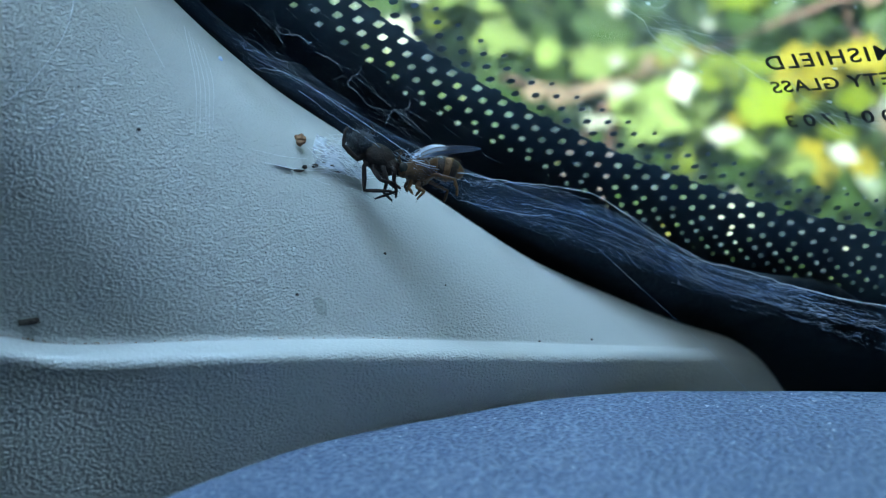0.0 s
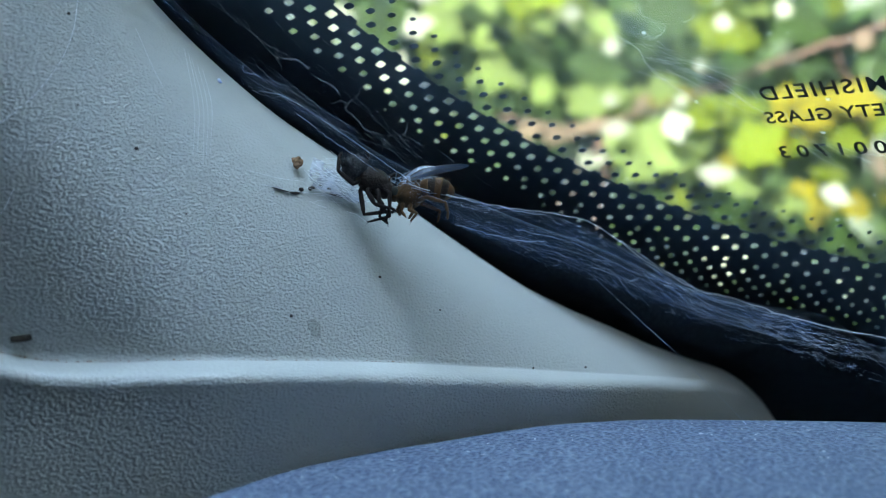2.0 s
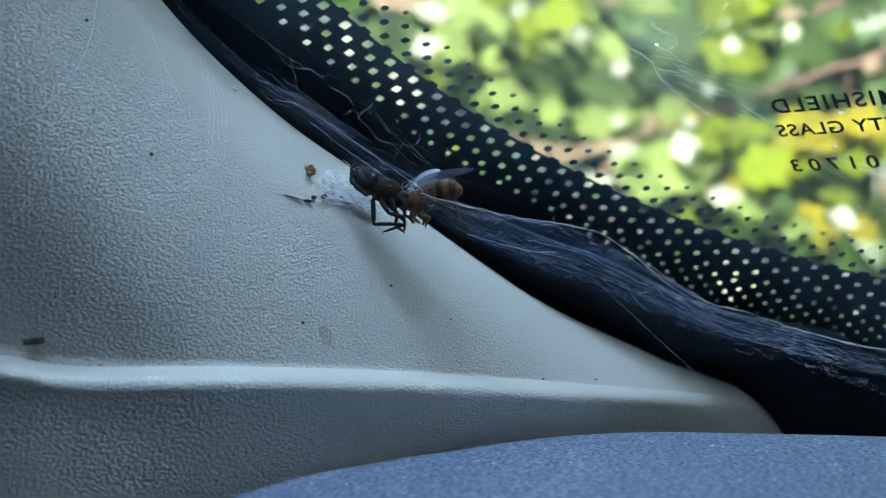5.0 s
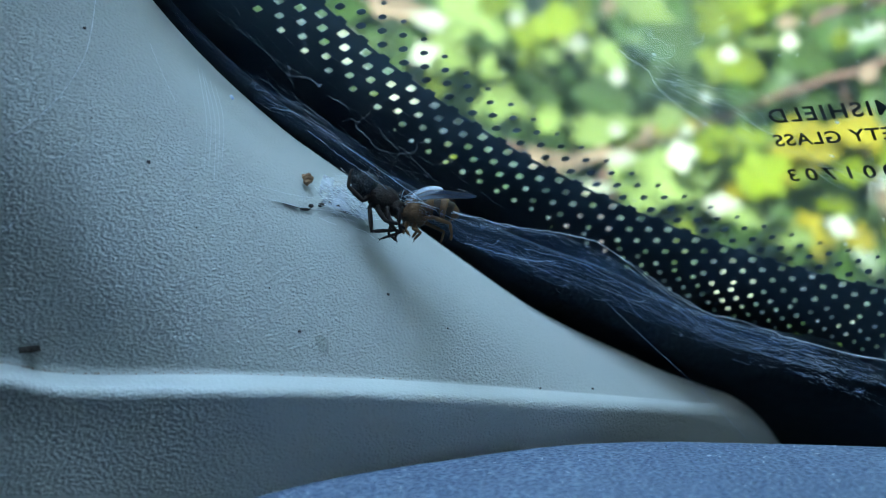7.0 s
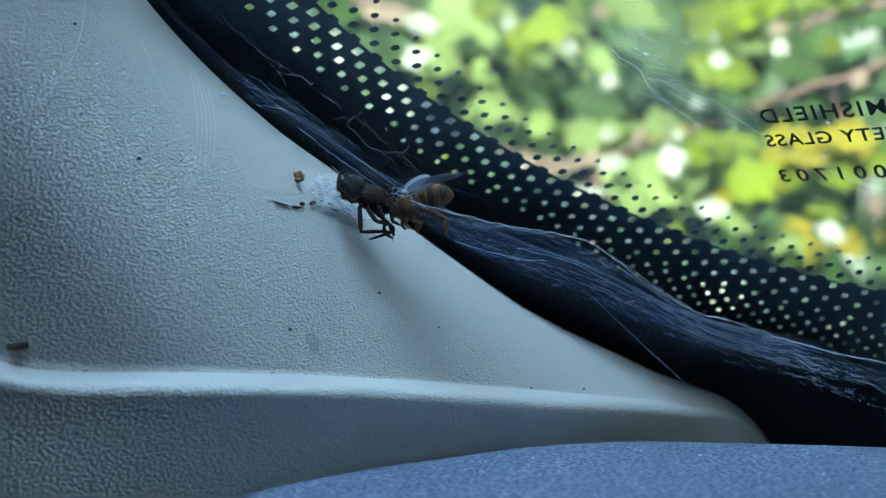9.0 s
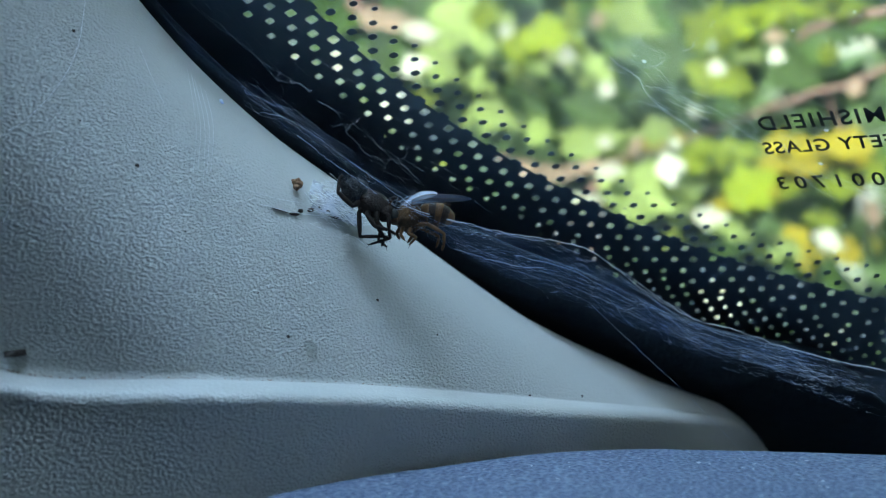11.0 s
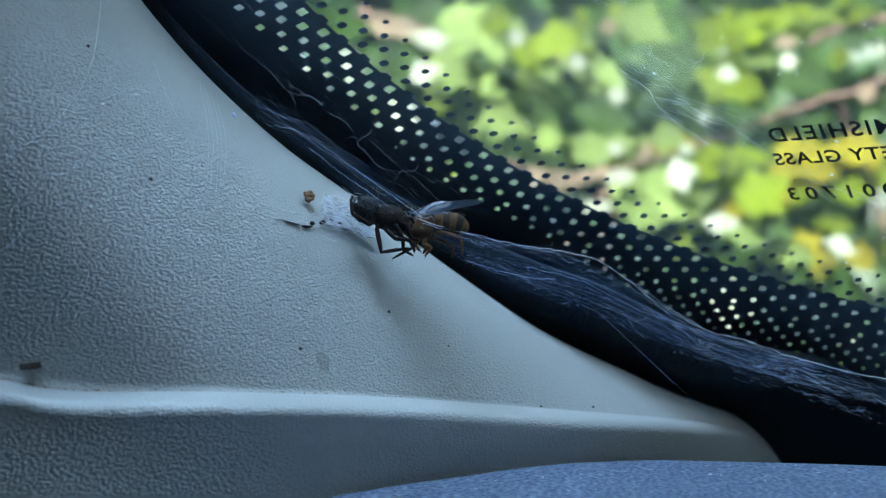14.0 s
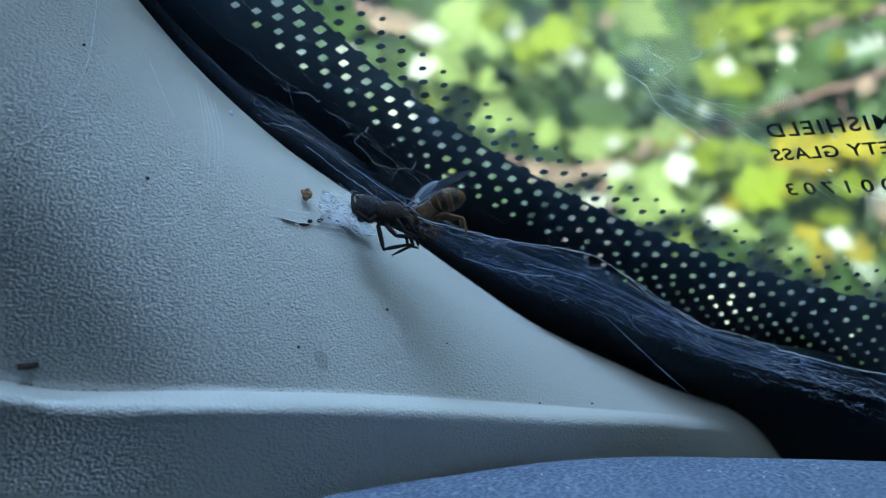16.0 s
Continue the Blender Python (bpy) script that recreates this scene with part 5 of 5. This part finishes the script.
def prey():
    """Amber banded insect held at its head by the spider."""
    body = empty("wasp", Matrix.Translation((-0.00379, 0.0885, 0.02147)))
    tagged(body, "captured amber and dark banded wasp hanging in the web", "wasp")
    bm = bmesh.new()
    blob(bm, V(4, 0), [13 * PX * MM, 15 * PX * MM, 14 * PX * MM], None, 0.12, 5)
    part("head", bm, M_FLY_DARK, body)
    for y in (-11, 11):
        bm = bmesh.new()
        blob(bm, V(4, 4, y), [8 * PX * MM, 5 * PX * MM, 10 * PX * MM], None, 0.0, 5)
        part("eye", bm, M_INK, body)
    bm = bmesh.new()
    blob(bm, V(31, 0), [26 * PX * MM, 22 * PX * MM, 25 * PX * MM], None, 0.2, 7)
    thorax = part("thorax", bm, M_FLY_DARK, body, "furry brown thorax")
    # fur
    bm = bmesh.new()
    rnd = random.Random(2)
    for i in range(260):
        d = Vector((rnd.gauss(0, 1), rnd.gauss(0, 1), rnd.gauss(0, 1))).normalized()
        p = V(30 + 22 * d.x, 2 + 21 * d.z, 19 * d.y)
        q = p + Vector((d.x + 0.5, d.y, d.z)) * PX * MM * rnd.uniform(4, 8)
        tube(bm, [p, q], [0.6 * PX * MM, 0.2 * PX * MM], 3, False)
    part("fur", bm, M_FLY_AMBER, thorax, "short amber hairs")
    bm = bmesh.new()
    fuzz(bm, rnd, (76, 9, 0), (32, 21, 21), Matrix.Identity(3), 130, 4.0, Vector((0.6, 0, 0)))
    part("fur", bm, M_FLY_AMBER, thorax, "short amber hairs")
    # silk wound over its back
    bm = bmesh.new()
    for i in range(80):
        p = V(rnd.gauss(30, 20), 23 + rnd.gauss(0, 5), rnd.uniform(-18, 8))
        q = p + V(rnd.gauss(9, 9), rnd.gauss(0, 5), rnd.gauss(0, 3))
        tube(bm, spline([p, (p + q) / 2 + V(0, rnd.gauss(1, 1.5), 0), q], 6), rnd.uniform(0.25, 0.6) * PX * MM, 3, False)
    part("silk_wrap", bm, M_DIM_SILK, body, "bluish white silk wound over its back")
    # banded abdomen, each band a ring of its own
    for i in range(5):
        x0, x1 = 50 + i * 11.5, 50 + (i + 1) * 11.5 + 2
        prof = lambda x: 21.5 * math.sqrt(max(0.02, 1 - ((x - 76) / 33) ** 2))
        bm = bmesh.new()
        line = [V(x0 + (x1 - x0) * k / 6, 9 - 0.004 * (x0 + (x1 - x0) * k / 6 - 60) ** 2) for k in range(7)]
        tube(bm, line, [prof(x0 + (x1 - x0) * k / 6) * (1.0 + (0.05 if k > 3 else 0)) * PX * MM for k in range(7)], 20)
        part("abdomen_band", bm, M_FLY_AMBER if i % 2 == 0 else M_BAND, body, "amber abdomen band" if i % 2 == 0 else "dark abdomen band")
    wings = {}
    for key, pts, width, y in (("near", (V(34, 25, -14), V(68, 35, -20), V(136, 44, -18)), 19, -1), ("far", (V(18, 20, 10), V(48, 38, 16), V(78, 46, 18)), 22, 1)):
        line = spline(pts, 14)
        root = line[0]
        rows = []
        for k, p in enumerate(line):
            f = k / 13
            w = width * (0.22 + 0.78 * math.sin(math.pi * min(1, 0.12 + f * 0.86)) ** 0.7) * (1 if f < 0.97 else 0.5) * PX * MM
            side = Vector((-0.15, 0.55 * y, 0.6)).normalized()
            rows.append([p - root + side * w * (g - 0.35) + Vector((0, 0.0004 * math.sin(g * 9) * PX, 0)) for g in (0, 0.25, 0.5, 0.75, 1)])
        bm = sheet(rows)
        wing = part("wing", bm, M_WING, body, "bluish translucent wing")
        wing.location = root
        for g in (0, 2, 4):
            bm = bmesh.new()
            tube(bm, [r[g] for r in rows[:13]], [0.9 * PX * MM - 0.6 * PX * MM * k / 12 for k in range(13)], 5)
            part("vein", bm, M_VEIN, wing)
        wings[key] = wing
    legs = {}
    for key, pts in (
        ("hind", [V(42, -12, -10), V(62, -6, -20), V(94, -16, -22), V(98, -34, -20), V(97, -46, -18)]),
        ("mid", [V(34, -16, -10), V(30, -28, -18), V(44, -34, -20), V(32, -48, -16)]),
        ("fore", [V(20, -14, -10), V(16, -30, -14), V(24, -40, -16)]),
        ("far_hind", [V(42, -12, 8), V(60, -20, 14), V(84, -30, 16), V(80, -50, 14)]),
        ("far_mid", [V(30, -14, 8), V(36, -32, 14), V(28, -44, 14)]),
        ("far_fore", [V(18, -12, 8), V(8, -28, 12), V(14, -38, 12)]),
    ):
        legs[key] = leg("leg", body, pts, 3.8, 1.7, M_FLY_AMBER, "amber leg")
    for y in (-4, 4):
        leg("antenna", body, [V(0, 10, y), V(-6, 20, y * 2), V(-2, 30, y * 3)], 1.6, 1.0, M_FLY_DARK)
    return body, wings, legs


spider_body, spider_legs = spider()
wasp_body, wasp_wings, wasp_legs = prey()

# seconds, shift right and up in millimetres, turn in degrees
WASP = [
    (0, 0.42, 0.01, -6), (0.5, 0.13, 0.01, -1), (1, -0.05, 0, -5), (1.5, 0, 0, -5), (2, -0.07, -0.01, 0), (2.5, -0.2, -0.05, 0), (3, 0.06, 0.01, 2),
    (3.5, -0.02, 0, 0), (4, -0.2, -0.04, 3), (4.6, -0.2, 0, 4), (5.2, -0.3, -0.1, 14), (5.8, -0.2, 0, 6), (6.3, -0.4, -0.2, 20), (6.5, -0.45, -0.38, 33),
    (6.7, -0.46, -0.2, 10), (7, -0.46, -0.03, -3), (7.5, -0.4, -0.08, 4), (8, -0.31, -0.17, 22), (8.6, -0.2, -0.1, 8), (9.2, 0, 0, 16), (9.8, 0.1, 0.1, 6)]
WASP_LATE = [
    (10.5, 0.34, 0.2, 23), (10.8, 0.1, 0, 5), (11, 0.02, 0, -2), (11.5, -0.36, 0.03, -11), (12, 0.53, 0.31, 24), (12.5, 0.16, 0.08, 21), (13, -0.43, -0.09, 5),
    (13.3, -0.05, -0.01, 2), (13.5, 0.23, 0.04, 3), (13.6, 1.4, 1.3, 36), (13.7, 1.6, 1.7, 40), (13.8, 1.0, 0.95, 35), (13.9, 0.43, 0.27, 25), (14, 0.34, 0.04, 0),
    (14.2, 0.34, 0.04, 0), (14.5, 0.75, 0.58, 31), (15, 0.89, 0.21, 6), (15.4, 0.89, 0.21, 6), (15.7, 0.84, 0.56, 27), (16, 0.73, 0.43, 24)]
SPIDER = [
    (0, 0.1, 0, -2), (1, 0, 0, 0), (2, 0, 0, 0), (3, 0, 0, 1), (4, 0, 0, 0), (5.2, 0.1, -0.1, 6), (6.3, 0.1, -0.2, 12), (6.5, 0.15, -0.4, 20), (6.8, 0.05, -0.1, 8), (7, 0, 0, 0),
    (7.5, 0, 0, 2), (8, -0.1, -0.2, 14), (9.2, -0.1, -0.1, 8), (10.5, -0.1, 0, 10), (11, 0, 0, 0), (11.5, -0.1, -0.1, -3), (12, -0.1, 0.3, 12), (12.5, 0, 0.5, 16), (13.3, 0, 0.2, 8)]
SPIDER_LATE = [(13.5, 0, 0.1, 4), (13.7, 0.4, 0.6, 16), (13.9, 0.5, 0.1, 16), (14.2, 0.6, -0.3, 12), (14.5, 1.1, -0.3, 28), (15, 1.2, -0.4, 14), (15.4, 1.1, -0.4, 14), (15.7, 0.8, -0.1, 18), (16, 0.8, 0, 22)]


def moved(start, rows):
    base = Vector(start)
    return [(t, pose(base.x + x * MM, base.y, base.z + z * MM, 0, -turn, 0)) for t, x, z, turn in rows]


def swing(ob, rows):
    """Turns a limb about its joint."""
    x, y, z = ob.location
    walk(ob, [(t, pose(x, y, z, 0, -turn, 0)) for t, turn in rows])


def motions():
    walk(wasp_body, moved((-0.00379, 0.0885, 0.02147), WASP + WASP_LATE))
    walk(spider_body, moved((-0.00563, 0.0885, 0.02237), SPIDER + SPIDER_LATE))
    swing(spider_legs["rear_low"], [(0, -4), (1, 0), (2, 3), (3.5, 0), (4.2, -3), (6.5, -14), (7, 0), (8, -10), (10.5, -6), (11.5, 0), (12.5, -22), (13.5, 0), (14.5, -18), (16, -14)])
    swing(spider_legs["mid_low"], [(0, 5), (1, -3), (2, 0), (3, 8), (3.5, 12), (4.2, 6), (6.5, -6), (7, 4), (8, -8), (11, 3), (12.5, -10), (13.5, 6), (14.5, -8), (16, -10)])
    swing(spider_legs["fore_low"], [(0, 10), (1, 2), (2, 0), (3, -6), (3.5, -14), (4.2, -6), (6.5, 10), (7, 0), (8, 8), (11, -4), (12.5, 8), (13.5, -5), (14.2, 10), (15, -4), (16, 5)])
    swing(spider_legs["rear_up"], [(0, 0), (4, 4), (6.5, -10), (7, 0), (8, -12), (11, 2), (12.5, -14), (13.5, 0), (14.5, -4), (16, -12)])
    swing(wasp_wings["near"], [(0, 2), (1.5, 4), (2.5, 0), (3.5, 0), (4, -2), (6.5, -8), (7, -6), (8, -8), (10.5, -4), (11.5, -6), (12, -18), (12.5, -22), (13.3, -6), (13.5, -6), (14, 2), (14.5, -10), (15, -2), (16, -4)])
    swing(wasp_legs["hind"], [(0, 8), (2, 0), (4, 4), (6.5, -26), (7, 0), (8, -22), (10.5, -24), (11.5, 2), (12, -16), (12.5, -20), (13.5, -4), (13.7, -36), (14, 0), (14.5, -18), (15, 4), (16, -20)])


motions()
